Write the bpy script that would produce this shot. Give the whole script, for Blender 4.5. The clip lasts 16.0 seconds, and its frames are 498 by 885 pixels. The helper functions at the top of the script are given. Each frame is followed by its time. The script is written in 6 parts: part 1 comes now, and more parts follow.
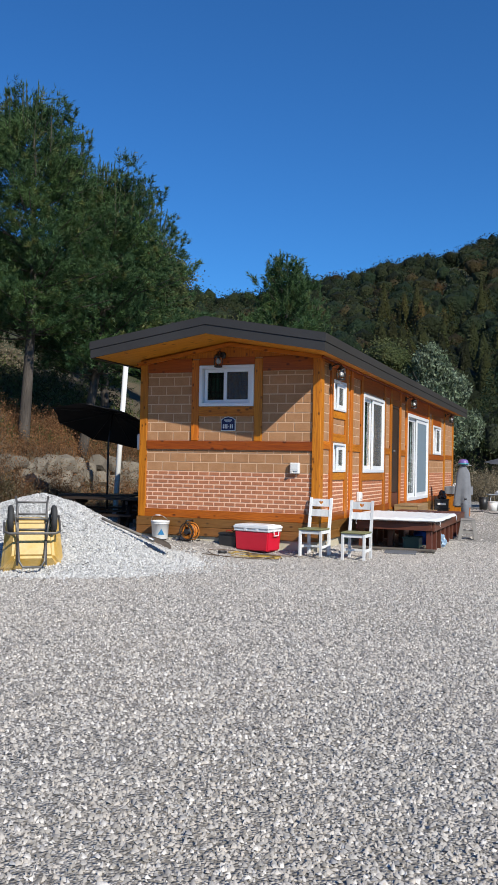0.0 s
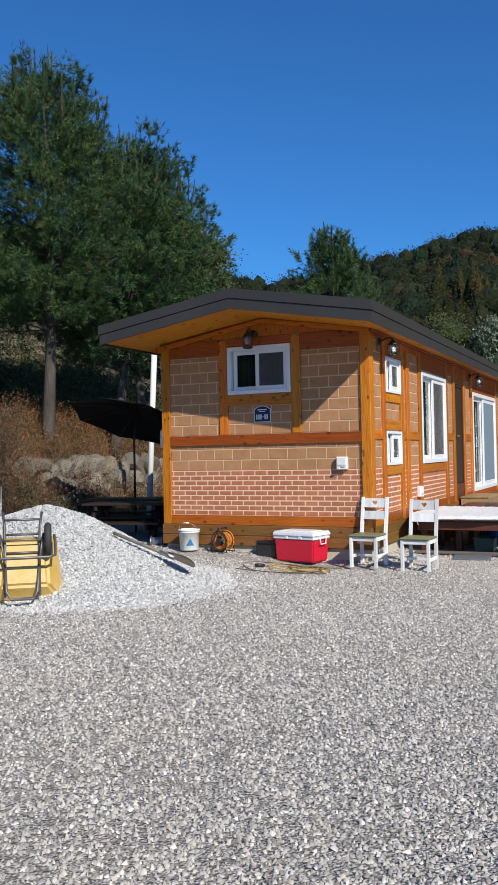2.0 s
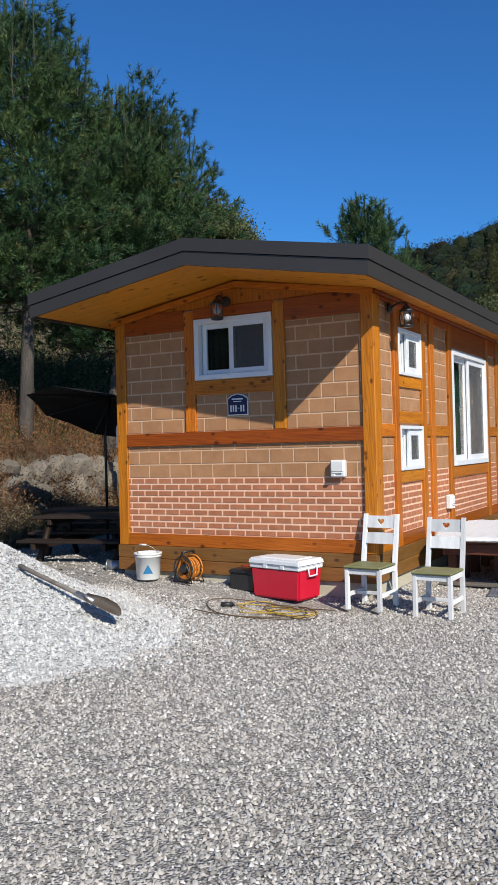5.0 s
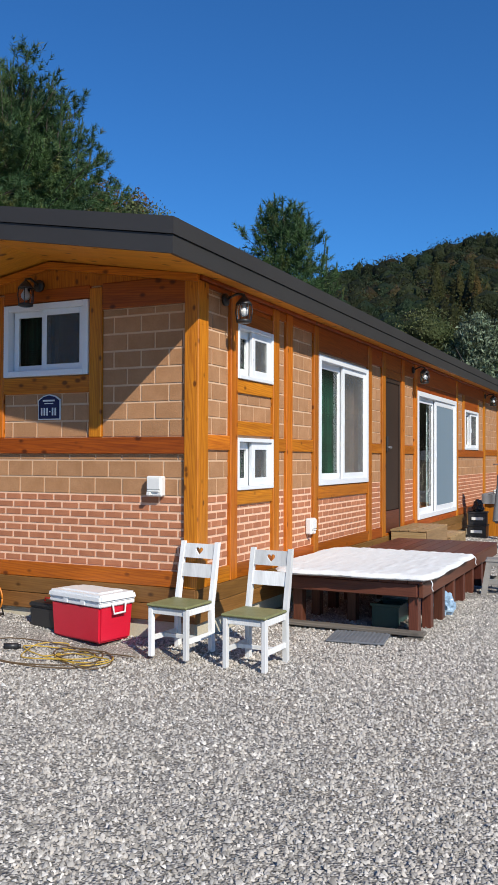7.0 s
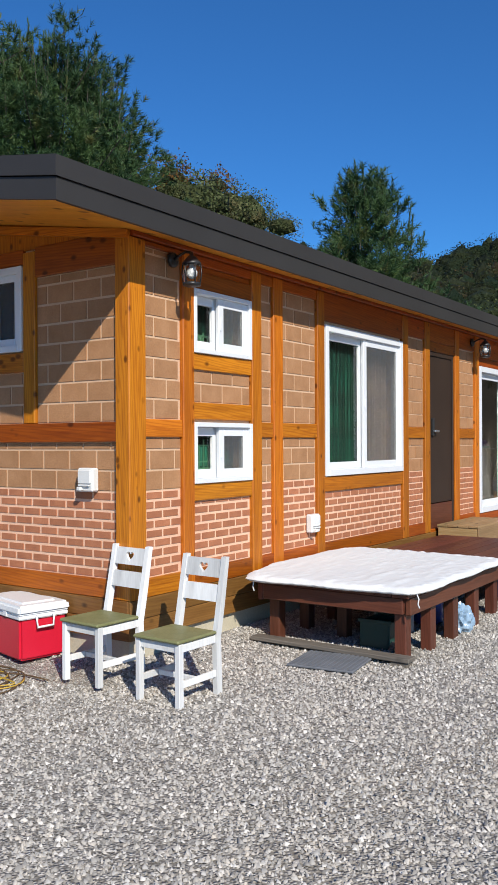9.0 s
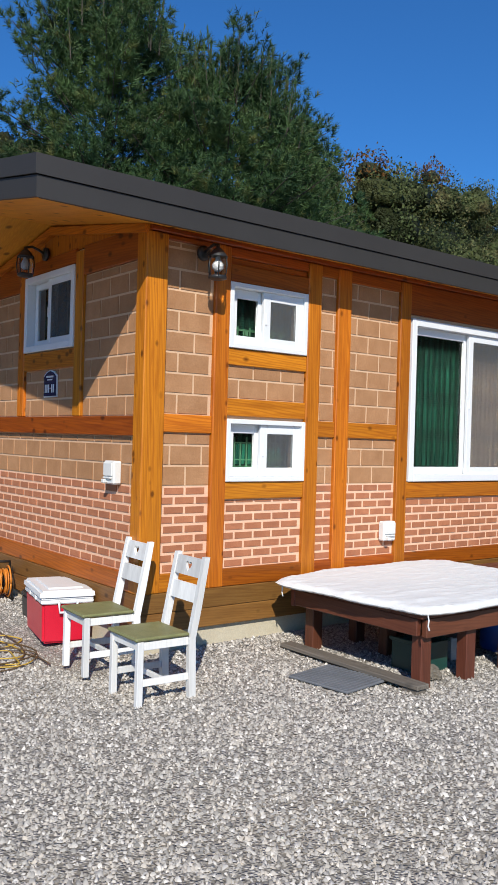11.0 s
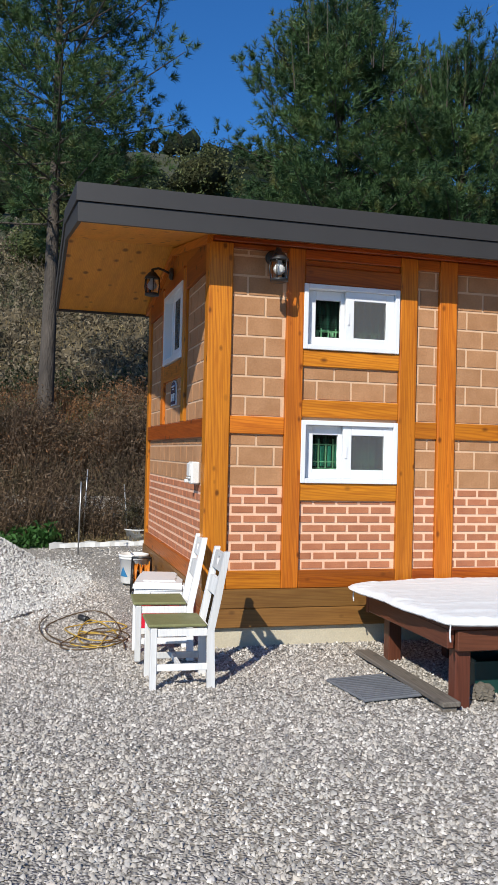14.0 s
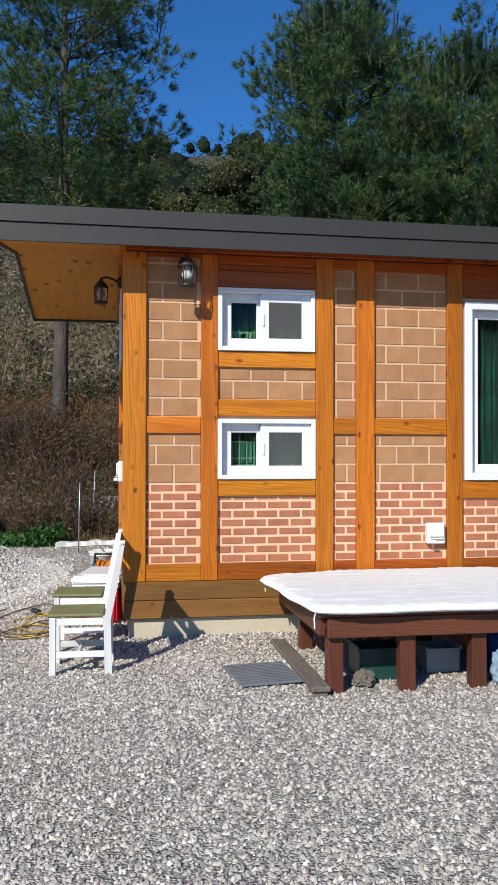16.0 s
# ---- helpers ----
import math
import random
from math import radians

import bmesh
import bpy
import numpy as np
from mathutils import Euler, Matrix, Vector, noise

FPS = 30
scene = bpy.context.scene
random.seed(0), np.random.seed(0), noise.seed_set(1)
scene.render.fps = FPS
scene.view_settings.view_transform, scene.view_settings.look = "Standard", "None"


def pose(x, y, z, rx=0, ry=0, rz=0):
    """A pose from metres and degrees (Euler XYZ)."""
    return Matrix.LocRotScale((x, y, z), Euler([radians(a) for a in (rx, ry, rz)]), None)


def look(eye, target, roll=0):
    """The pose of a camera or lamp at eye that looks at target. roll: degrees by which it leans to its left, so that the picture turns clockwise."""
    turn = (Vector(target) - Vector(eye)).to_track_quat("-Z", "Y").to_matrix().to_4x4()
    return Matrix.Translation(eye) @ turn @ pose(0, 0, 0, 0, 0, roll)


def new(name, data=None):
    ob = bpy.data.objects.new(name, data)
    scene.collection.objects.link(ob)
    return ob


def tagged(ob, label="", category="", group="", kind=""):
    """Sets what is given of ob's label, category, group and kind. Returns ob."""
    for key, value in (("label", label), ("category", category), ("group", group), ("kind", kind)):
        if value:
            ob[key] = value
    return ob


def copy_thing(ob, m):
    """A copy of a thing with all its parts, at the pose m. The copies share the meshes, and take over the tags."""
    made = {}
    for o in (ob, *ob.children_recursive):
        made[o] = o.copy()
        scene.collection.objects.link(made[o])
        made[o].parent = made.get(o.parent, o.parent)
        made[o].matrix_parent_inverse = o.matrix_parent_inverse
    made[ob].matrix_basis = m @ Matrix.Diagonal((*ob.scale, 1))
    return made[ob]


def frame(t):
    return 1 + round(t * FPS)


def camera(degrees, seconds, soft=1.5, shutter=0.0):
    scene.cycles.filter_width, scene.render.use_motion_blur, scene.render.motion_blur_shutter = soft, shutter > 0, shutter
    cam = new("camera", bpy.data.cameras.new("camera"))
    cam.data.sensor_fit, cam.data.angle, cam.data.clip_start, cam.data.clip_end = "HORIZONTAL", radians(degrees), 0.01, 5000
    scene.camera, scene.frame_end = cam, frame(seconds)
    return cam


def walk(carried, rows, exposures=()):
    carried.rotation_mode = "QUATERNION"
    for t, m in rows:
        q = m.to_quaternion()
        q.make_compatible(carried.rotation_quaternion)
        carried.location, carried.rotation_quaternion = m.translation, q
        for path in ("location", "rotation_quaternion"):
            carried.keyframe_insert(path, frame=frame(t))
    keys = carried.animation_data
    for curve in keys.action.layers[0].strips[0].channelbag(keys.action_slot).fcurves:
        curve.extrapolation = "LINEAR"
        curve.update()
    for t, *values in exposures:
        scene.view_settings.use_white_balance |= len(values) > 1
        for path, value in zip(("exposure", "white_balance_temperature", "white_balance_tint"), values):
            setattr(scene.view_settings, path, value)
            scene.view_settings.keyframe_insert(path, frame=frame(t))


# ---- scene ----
cam = camera(32.8, 16.0)
METRES, EYE, TURN = 14.74, 1.459, 21.3
ORIGIN = (4.104, -13.817)
ROWS = [
    (0.0, 0.0, 0.0, 0.0, -0.03, 1.49, -1.1),
    (0.5, 0.0054, 0.0386, 0.0042, 0.48, 1.16, 0.53),
    (1.0, 0.006, 0.0752, 0.0068, 1.45, 1.03, 0.61),
    (1.5, 0.0128, 0.1138, 0.0066, 2.8, 0.73, 1.36),
    (2.0, 0.0196, 0.1463, 0.0093, 3.92, 0.66, 1.19),
    (2.5, 0.0224, 0.1816, 0.0129, 4.3, 0.53, 0.13),
    (3.0, 0.0318, 0.2149, 0.0134, 4.76, 0.53, 0.76),
    (5.5, 0.0829, 0.3807, 0.015, 7.98, 0.37, 1.31),
    (6.0, 0.106, 0.4045, 0.0166, 7.85, 0.56, 1.0),
    (6.5, 0.1271, 0.4317, 0.0163, 3.96, 1.01, -0.05),
    (7.0, 0.1527, 0.4564, 0.0148, 4.35, 1.03, -0.2),
    (7.5, 0.1748, 0.4834, 0.0135, 5.22, 0.58, 0.29),
    (8.0, 0.195, 0.5101, 0.0144, 5.63, 0.36, 0.73),
    (10.5, 0.3269, 0.6087, 0.0172, 28.42, -0.50, -1.92),
    (11.0, 0.3541, 0.6203, 0.0168, 30.50, -0.19, -1.65),
    (11.5, 0.3796, 0.6344, 0.0125, 35.64, 0.02, -1.36),
    (12.0, 0.3985, 0.6554, 0.0131, 37.59, -0.01, -1.83),
    (12.5, 0.4215, 0.6764, 0.0152, 44.07, -0.21, -1.69),
    (13.0, 0.4314, 0.6930, 0.0123, 48.45, -0.20, -2.55),
    (13.5, 0.4426, 0.7090, 0.0133, 51.79, -0.41, -2.29),
    (14.0, 0.4688, 0.7183, 0.0086, 53.74, 0.75, -1.40),
    (14.5, 0.4908, 0.7289, 0.0049, 54.95, 0.63, -1.20),
    (15.0, 0.5082, 0.7500, 0.0057, 56.67, 0.75, -0.75),
    (15.5, 0.5328, 0.7663, 0.0096, 58.74, 0.65, 0.21),
    (16.0, 0.5372, 0.7855, 0.0091, 59.21, 0.61, -0.10),
]
walk(cam, [(t, pose(ORIGIN[0], ORIGIN[1], EYE, 0, 0, TURN) @ pose(METRES * x, METRES * y, METRES * z, 90 + pitch, roll, yaw)) for t, x, y, z, yaw, pitch, roll in ROWS])

# ---- sky and sun ----
SUN = Vector((1.38, -1.0, 1.22)).normalized()
world = bpy.data.worlds.new("sky")
scene.world = world
world.use_nodes = True
wn = world.node_tree
sky = wn.nodes.new("ShaderNodeTexSky")
sky.sky_type, sky.sun_disc = "NISHITA", False
sky.sun_elevation, sky.sun_rotation = math.asin(SUN.z), math.atan2(SUN.x, SUN.y)
sky.altitude, sky.air_density, sky.dust_density, sky.ozone_density = 300, 1.0, 0.25, 3.0
deep = wn.nodes.new("ShaderNodeMix")
deep.data_type, deep.blend_type = "RGBA", "MULTIPLY"
deep.inputs[0].default_value, deep.inputs[7].default_value = 1.0, (0.34, 0.90, 1.48, 1)
wn.links.new(sky.outputs[0], deep.inputs[6])
wn.links.new(deep.outputs[2], wn.nodes["Background"].inputs[0])
wn.nodes["Background"].inputs[1].default_value = 0.084
sun_data = bpy.data.lights.new("sun", "SUN")
sun_data.energy, sun_data.angle, sun_data.color = 5.0, radians(0.55), (1.0, 0.95, 0.845)
sun = new("sun", sun_data)
sun.matrix_world = look(SUN * 50, (0, 0, 0))
scene.view_settings.exposure = 0.06


# ---- materials ----
def nodes_of(name):
    m = bpy.data.materials.new(name)
    m.use_nodes = True
    nt = m.node_tree
    return m, nt, nt.nodes["Principled BSDF"]


def add(nt, kind, **values):
    n = nt.nodes.new(kind)
    for key, v in values.items():
        n.inputs[key.replace("_", " ")].default_value = v
    return n


def mixed(nt, fac, a, b, blend="MIX"):
    """A colour mix; fac, a and b are sockets or values."""
    n = nt.nodes.new("ShaderNodeMix")
    n.data_type, n.blend_type = "RGBA", blend
    for socket, v in ((n.inputs[0], fac), (n.inputs[6], a), (n.inputs[7], b)):
        if isinstance(v, bpy.types.NodeSocket):
            nt.links.new(v, socket)
        else:
            socket.default_value = (*v, 1) if isinstance(v, tuple) else v
    return n.outputs[2]


def ramp(nt, socket, lo, hi, a=0.0, b=1.0):
    n = nt.nodes.new("ShaderNodeMapRange")
    nt.links.new(socket, n.inputs[0])
    for k, v in zip((1, 2, 3, 4), (lo, hi, a, b)):
        n.inputs[k].default_value = v
    return n.outputs[0]


def place_of(nt, stretch=(1, 1, 1)):
    tc = nt.nodes.new("ShaderNodeTexCoord")
    mp = nt.nodes.new("ShaderNodeMapping")
    mp.inputs["Scale"].default_value = stretch
    nt.links.new(tc.outputs["Object"], mp.inputs[0])
    return mp.outputs[0]


def noise_of(nt, place, scale, detail=4.0, rough=0.55):
    n = add(nt, "ShaderNodeTexNoise", Scale=scale, Detail=detail, Roughness=rough)
    nt.links.new(place, n.inputs["Vector"])
    return n.outputs[0]


def relief(nt, bsdf, height, strength, distance=0.01):
    b = add(nt, "ShaderNodeBump", Strength=strength, Distance=distance)
    nt.links.new(height, b.inputs["Height"])
    nt.links.new(b.outputs[0], bsdf.inputs["Normal"])


def plain(name, a, b, rough=0.6, scale=3.0, fine=60.0, bump=0.2, metal=0.0, stretch=(1, 1, 1), spread="", amount=0.35, depth=0.004, spec=0.5):
    """Two tones at two scales, with fine relief. spread: 'object' or 'island' varies piece by piece."""
    m, nt, bsdf = nodes_of(name)
    p = nt.nodes.new("ShaderNodeNewGeometry").outputs["Position"] if spread == "object" else place_of(nt, stretch)
    big, small = noise_of(nt, p, scale), noise_of(nt, p, fine)
    col = mixed(nt, ramp(nt, big, 0.3, 0.7), a, b)
    col = mixed(nt, ramp(nt, small, 0.3, 0.75, 0.0, 0.35), col, tuple(0.55 * v for v in a))
    if spread:
        if spread == "object":
            r = nt.nodes.new("ShaderNodeObjectInfo").outputs["Random"]
        else:
            r = nt.nodes.new("ShaderNodeNewGeometry").outputs["Random Per Island"]
        hsv = nt.nodes.new("ShaderNodeHueSaturation")
        nt.links.new(col, hsv.inputs["Color"])
        nt.links.new(ramp(nt, r, 0, 1, 1 - amount, 1 + amount), hsv.inputs["Value"])
        col = hsv.outputs[0]
    nt.links.new(col, bsdf.inputs["Base Color"])
    bsdf.inputs["Roughness"].default_value, bsdf.inputs["Metallic"].default_value = rough, metal
    bsdf.inputs["Specular IOR Level"].default_value = spec
    relief(nt, bsdf, small, bump, depth)
    return m


def wood(name, axis, light, dark, rough=0.42, grain=34.0, knots=0.85, bump=0.3, spec=0.4, size=9.0):
    """Boards with the grain along an axis, rings, streaks and knots."""
    m, nt, bsdf = nodes_of(name)
    s = [1.0, 1.0, 1.0]
    s["xyz".index(axis)] = 0.06
    p = place_of(nt, tuple(s))
    streak = noise_of(nt, p, grain, 5.0, 0.65)
    wide = noise_of(nt, p, grain * 0.28, 3.0)
    ring = add(nt, "ShaderNodeTexWave", Scale=26.0, Distortion=14.0, Detail=2.0)
    ring.inputs["Detail Scale"].default_value = 0.35
    ring.bands_direction = "DIAGONAL"
    nt.links.new(p, ring.inputs["Vector"])
    col = mixed(nt, ramp(nt, ring.outputs["Fac"], 0.5, 0.95, 0.0, 0.42), light, dark)
    col = mixed(nt, ramp(nt, streak, 0.45, 0.68, 0.0, 0.68), col, dark)
    col = mixed(nt, ramp(nt, wide, 0.4, 0.75, 0.0, 0.4), col, tuple(v * 0.5 for v in light))
    s2 = [1.0, 1.0, 1.0]
    s2["xyz".index(axis)] = 0.62
    v = add(nt, "ShaderNodeTexVoronoi", Scale=size)
    nt.links.new(place_of(nt, tuple(s2)), v.inputs["Vector"])
    some = nt.nodes.new("ShaderNodeMath")
    some.operation = "MULTIPLY"
    pick = nt.nodes.new("ShaderNodeSeparateColor")
    nt.links.new(v.outputs["Color"], pick.inputs[0])
    nt.links.new(ramp(nt, pick.outputs[0], 0.3, 0.35), some.inputs[0])
    nt.links.new(ramp(nt, v.outputs["Distance"], 0.12, 0.26, knots, 0.0), some.inputs[1])
    knot = some.outputs[0]
    col = mixed(nt, knot, col, tuple(c * 0.3 for c in dark))
    hsv = nt.nodes.new("ShaderNodeHueSaturation")
    r = nt.nodes.new("ShaderNodeObjectInfo").outputs["Random"]
    nt.links.new(col, hsv.inputs["Color"])
    nt.links.new(ramp(nt, r, 0, 1, 0.74, 1.10), hsv.inputs["Value"])
    tone = nt.nodes.new("ShaderNodeMath")
    tone.operation = "FRACT"
    nt.links.new(ramp(nt, r, 0, 1, 0, 7.3), tone.inputs[0])
    nt.links.new(ramp(nt, tone.outputs[0], 0, 1, 0.493, 0.506), hsv.inputs["Hue"])
    nt.links.new(hsv.outputs[0], bsdf.inputs["Base Color"])
    bsdf.inputs["Roughness"].default_value = rough
    bsdf.inputs["Specular IOR Level"].default_value = spec
    relief(nt, bsdf, streak, bump, 0.004)
    return m


STAIN, STAIN_D = (0.59, 0.195, 0.011), (0.30, 0.068, 0.003)
WOOD = {a: wood("stained_pine_" + a, a, STAIN, STAIN_D, size=11.5 if a == "z" else 9.0) for a in "xyz"}
RED = {a: wood("red_stained_pine_" + a, a, (0.41, 0.092, 0.006), (0.20, 0.033, 0.003)) for a in "xyz"}
SKIRT = {a: wood("brown_stained_board_" + a, a, (0.25, 0.115, 0.03), (0.15, 0.06, 0.014), rough=0.5) for a in "xyz"}
SOFFIT = wood("pine_soffit", "x", (0.86, 0.36, 0.035), (0.70, 0.24, 0.02), rough=0.5, knots=0.95, size=7.0)
DECKWOOD = {a: wood("brown_painted_wood_" + a, a, (0.13, 0.04, 0.022), (0.075, 0.022, 0.012), rough=0.45, knots=0.2) for a in "xyz"}
GREYWOOD = {a: wood("weathered_wood_" + a, a, (0.22, 0.19, 0.16), (0.11, 0.095, 0.08), rough=0.8, knots=0.4) for a in "xyz"}
STEPWOOD = {a: wood("step_wood_" + a, a, (0.42, 0.27, 0.13), (0.28, 0.17, 0.07), rough=0.6) for a in "xyz"}
WHITEWOOD = wood("white_washed_wood", "z", (0.82, 0.82, 0.81), (0.72, 0.72, 0.71), rough=0.55, grain=40, knots=0.06)
WHITEWOOD.node_tree.nodes["Principled BSDF"].inputs["Roughness"].default_value = 0.55
OLIVE = plain("olive_painted_seat", (0.17, 0.175, 0.065), (0.24, 0.24, 0.11), 0.55, 9, 70, 0.3)
BLOCK = plain("clay_block", (0.365, 0.178, 0.077), (0.46, 0.24, 0.115), 0.85, 6.0, 70, 0.7, spread="object", amount=0.07)
BLOCKS = plain("clay_block_far", (0.365, 0.178, 0.077), (0.46, 0.24, 0.115), 0.85, 6.0, 70, 0.7, spread="island", amount=0.07)
MORTAR = plain("pale_mortar", (0.64, 0.42, 0.26), (0.70, 0.47, 0.30), 0.9, 4, 150, 0.5)
BRICK = plain("red_brick", (0.38, 0.138, 0.066), (0.48, 0.188, 0.09), 0.85, 8, 90, 0.5, spread="object", amount=0.10)
BRICKS = plain("red_brick_far", (0.38, 0.138, 0.066), (0.48, 0.188, 0.09), 0.85, 8, 90, 0.5, spread="island", amount=0.10)
PINK = plain("pink_mortar", (0.80, 0.49, 0.33), (0.87, 0.56, 0.38), 0.9, 4, 150, 0.5)
ROOFMETAL = plain("charcoal_metal", (0.034, 0.031, 0.029), (0.041, 0.038, 0.036), 0.5, 1.2, 200, 0.06, metal=0.0)
CONCRETE = plain("concrete", (0.52, 0.46, 0.34), (0.60, 0.54, 0.41), 0.9, 3, 80, 0.5)
PVC = plain("white_pvc", (0.80, 0.82, 0.84), (0.77, 0.79, 0.82), 0.3, 2, 200, 0.02)
WHITEBOX = plain("white_plastic", (0.74, 0.74, 0.72), (0.78, 0.78, 0.76), 0.4, 4, 150, 0.03)
STEELDOOR = plain("brown_steel_door", (0.035, 0.022, 0.016), (0.045, 0.028, 0.02), 0.45, 2, 120, 0.1, spec=0.3)
BLACK = plain("black_metal", (0.02, 0.02, 0.022), (0.03, 0.03, 0.03), 0.42, 6, 150, 0.1)
# dark tone that paints the unlit room's shade onto its surfaces
ROOMSHADE = plain("dim_room_paper", (0.10, 0.09, 0.08), (0.13, 0.12, 0.10), 0.9, 2, 60, 0.1)
GALV = plain("galvanised_tube", (0.50, 0.51, 0.52), (0.38, 0.39, 0.40), 0.4, 5, 90, 0.1, metal=0.8)


def glass_of(name, tint, rough=0.0):
    m, nt, bsdf = nodes_of(name)
    bsdf.inputs["Base Color"].default_value = (*tint, 1)
    bsdf.inputs["Transmission Weight"].default_value = 1.0
    bsdf.inputs["Roughness"].default_value, bsdf.inputs["IOR"].default_value = rough, 1.22
    return m


GLASS = glass_of("window_glass", (0.95, 0.97, 0.97))


# ---- making meshes ----
def cuboid(bm, x0, x1, y0, y1, z0, z1, bevel=0.0):
    vs = [bm.verts.new((x, y, z)) for x in (x0, x1) for y in (y0, y1) for z in (z0, z1)]
    fs = [bm.faces.new([vs[i] for i in q]) for q in ((0, 1, 3, 2), (4, 6, 7, 5), (0, 4, 5, 1), (2, 3, 7, 6), (0, 2, 6, 4), (1, 5, 7, 3))]
    if bevel:
        es = list({e for f in fs for e in f.edges})
        bmesh.ops.bevel(bm, geom=es, offset=bevel, segments=1, affect="EDGES")
    return bm


def B(x0, x1, y0, y1, z0, z1, bevel=0.006):
    return cuboid(bmesh.new(), min(x0, x1), max(x0, x1), min(y0, y1), max(y0, y1), min(z0, z1), max(z0, z1), bevel)


def tube(bm, points, r, sides=8, r_end=None, cap=True):
    """A round bar along points; r may taper to r_end."""
    pts = [Vector(p) for p in points]
    rings, up = [], Vector((0.13, 0.31, 0.94)).normalized()
    for i, p in enumerate(pts):
        d = (pts[min(i + 1, len(pts) - 1)] - pts[max(i - 1, 0)]).normalized()
        side = d.cross(up)
        if side.length < 0.15:
            side = d.cross(Vector((1, 0, 0)))
        side.normalize()
        other = side.cross(d)
        rr = r if r_end is None else r + (r_end - r) * i / (len(pts) - 1)
        rings.append([bm.verts.new(p + rr * (math.cos(a) * side + math.sin(a) * other)) for a in [2 * math.pi * k / sides for k in range(sides)]])
    for a, b in zip(rings, rings[1:]):
        for k in range(sides):
            f = bm.faces.new((a[k], a[(k + 1) % sides], b[(k + 1) % sides], b[k]))
            f.smooth = True
    if cap:
        bm.faces.new(rings[0][::-1])
        bm.faces.new(rings[-1])
    return bm


def lathe(bm, profile, at=(0, 0, 0), sides=24, smooth=True):
    """Turns (radius, height) pairs round a vertical axis."""
    rings = [[bm.verts.new((at[0] + r * math.cos(a), at[1] + r * math.sin(a), at[2] + z)) for a in [2 * math.pi * k / sides for k in range(sides)]] for r, z in profile]
    for a, b in zip(rings, rings[1:]):
        for k in range(sides):
            f = bm.faces.new((a[k], a[(k + 1) % sides], b[(k + 1) % sides], b[k]))
            f.smooth = smooth
    return bm


def mesh_of(name, bm, material):
    bmesh.ops.recalc_face_normals(bm, faces=bm.faces)
    me = bpy.data.meshes.new(name)
    bm.to_mesh(me)
    bm.free()
    me.materials.append(material)
    return me


def part(name, bm, material, parent=None, label=""):
    ob = new(name, mesh_of(name, bm, material))
    if parent is not None:
        ob.parent = parent
    return tagged(ob, label)


def thing(name, label, category, at=(0, 0, 0), rz=0, group="", kind=""):
    ob = new(name)
    ob.matrix_basis = pose(*at, 0, 0, rz)
    return tagged(ob, label, category, group, kind)


def arrays(name, verts, faces, material, parent=None, smooth=False):
    """One mesh from numpy arrays; faces all have the same number of corners."""
    me = bpy.data.meshes.new(name)
    n, k = faces.shape
    me.vertices.add(len(verts))
    me.vertices.foreach_set("co", verts.astype(np.float32).ravel())
    me.loops.add(n * k)
    me.loops.foreach_set("vertex_index", faces.astype(np.int32).ravel())
    me.polygons.add(n)
    me.polygons.foreach_set("loop_start", np.arange(0, n * k, k, dtype=np.int32))
    me.polygons.foreach_set("loop_total", np.full(n, k, dtype=np.int32))
    if smooth:
        me.polygons.foreach_set("use_smooth", np.ones(n, dtype=bool))
    me.update(calc_edges=True)
    me.materials.append(material)
    ob = new(name, me)
    if parent is not None:
        ob.parent = parent
    return ob

# ---- house ----
# The house's near corner is the origin: its long wall runs along y at x = 0, its gable wall along x at y = 0.
WIDTH, LENGTH = 3.45, 16.4
POSTS = [(0.64, 0.79), (1.66, 1.82), (2.03, 2.20), (2.88, 3.03), (5.03, 5.20), (5.74, 5.91), (6.83, 7.00), (7.66, 7.83), (11.04, 11.22), (14.2, 14.38)]
# openings: start, end, bottom, top
SMALL_UP, SMALL_LOW = (0.785, 1.65, 2.468, 3.016), (0.785, 1.655, 1.352, 1.876)
BIG, DOOR, SLIDE, FAR = (3.05, 5.02, 1.335, 2.96), (5.92, 6.82, 0.52, 2.93), (7.85, 11.02, 0.60, 2.86), (11.95, 13.45, 1.87, 2.745)
GABLE_WIN = (-2.255, -1.205, 2.485, 3.215)


def holed(bm, u0, u1, z0, z1, holes, put):
    """A slab with rectangular holes, as a grid of cells; put(bm, u0, u1, z0, z1) adds one cell."""
    us = sorted({u0, u1, *[h[0] for h in holes], *[h[1] for h in holes]})
    zs = sorted({z0, z1, *[h[2] for h in holes], *[h[3] for h in holes]})
    for a, b in zip(us, us[1:]):
        for c, d in zip(zs, zs[1:]):
            u, z = (a + b) / 2, (c + d) / 2
            if u0 < u < u1 and z0 < z < z1 and not any(h[0] < u < h[1] and h[2] < z < h[3] for h in holes):
                put(bm, a, b, c, d)
    return bm


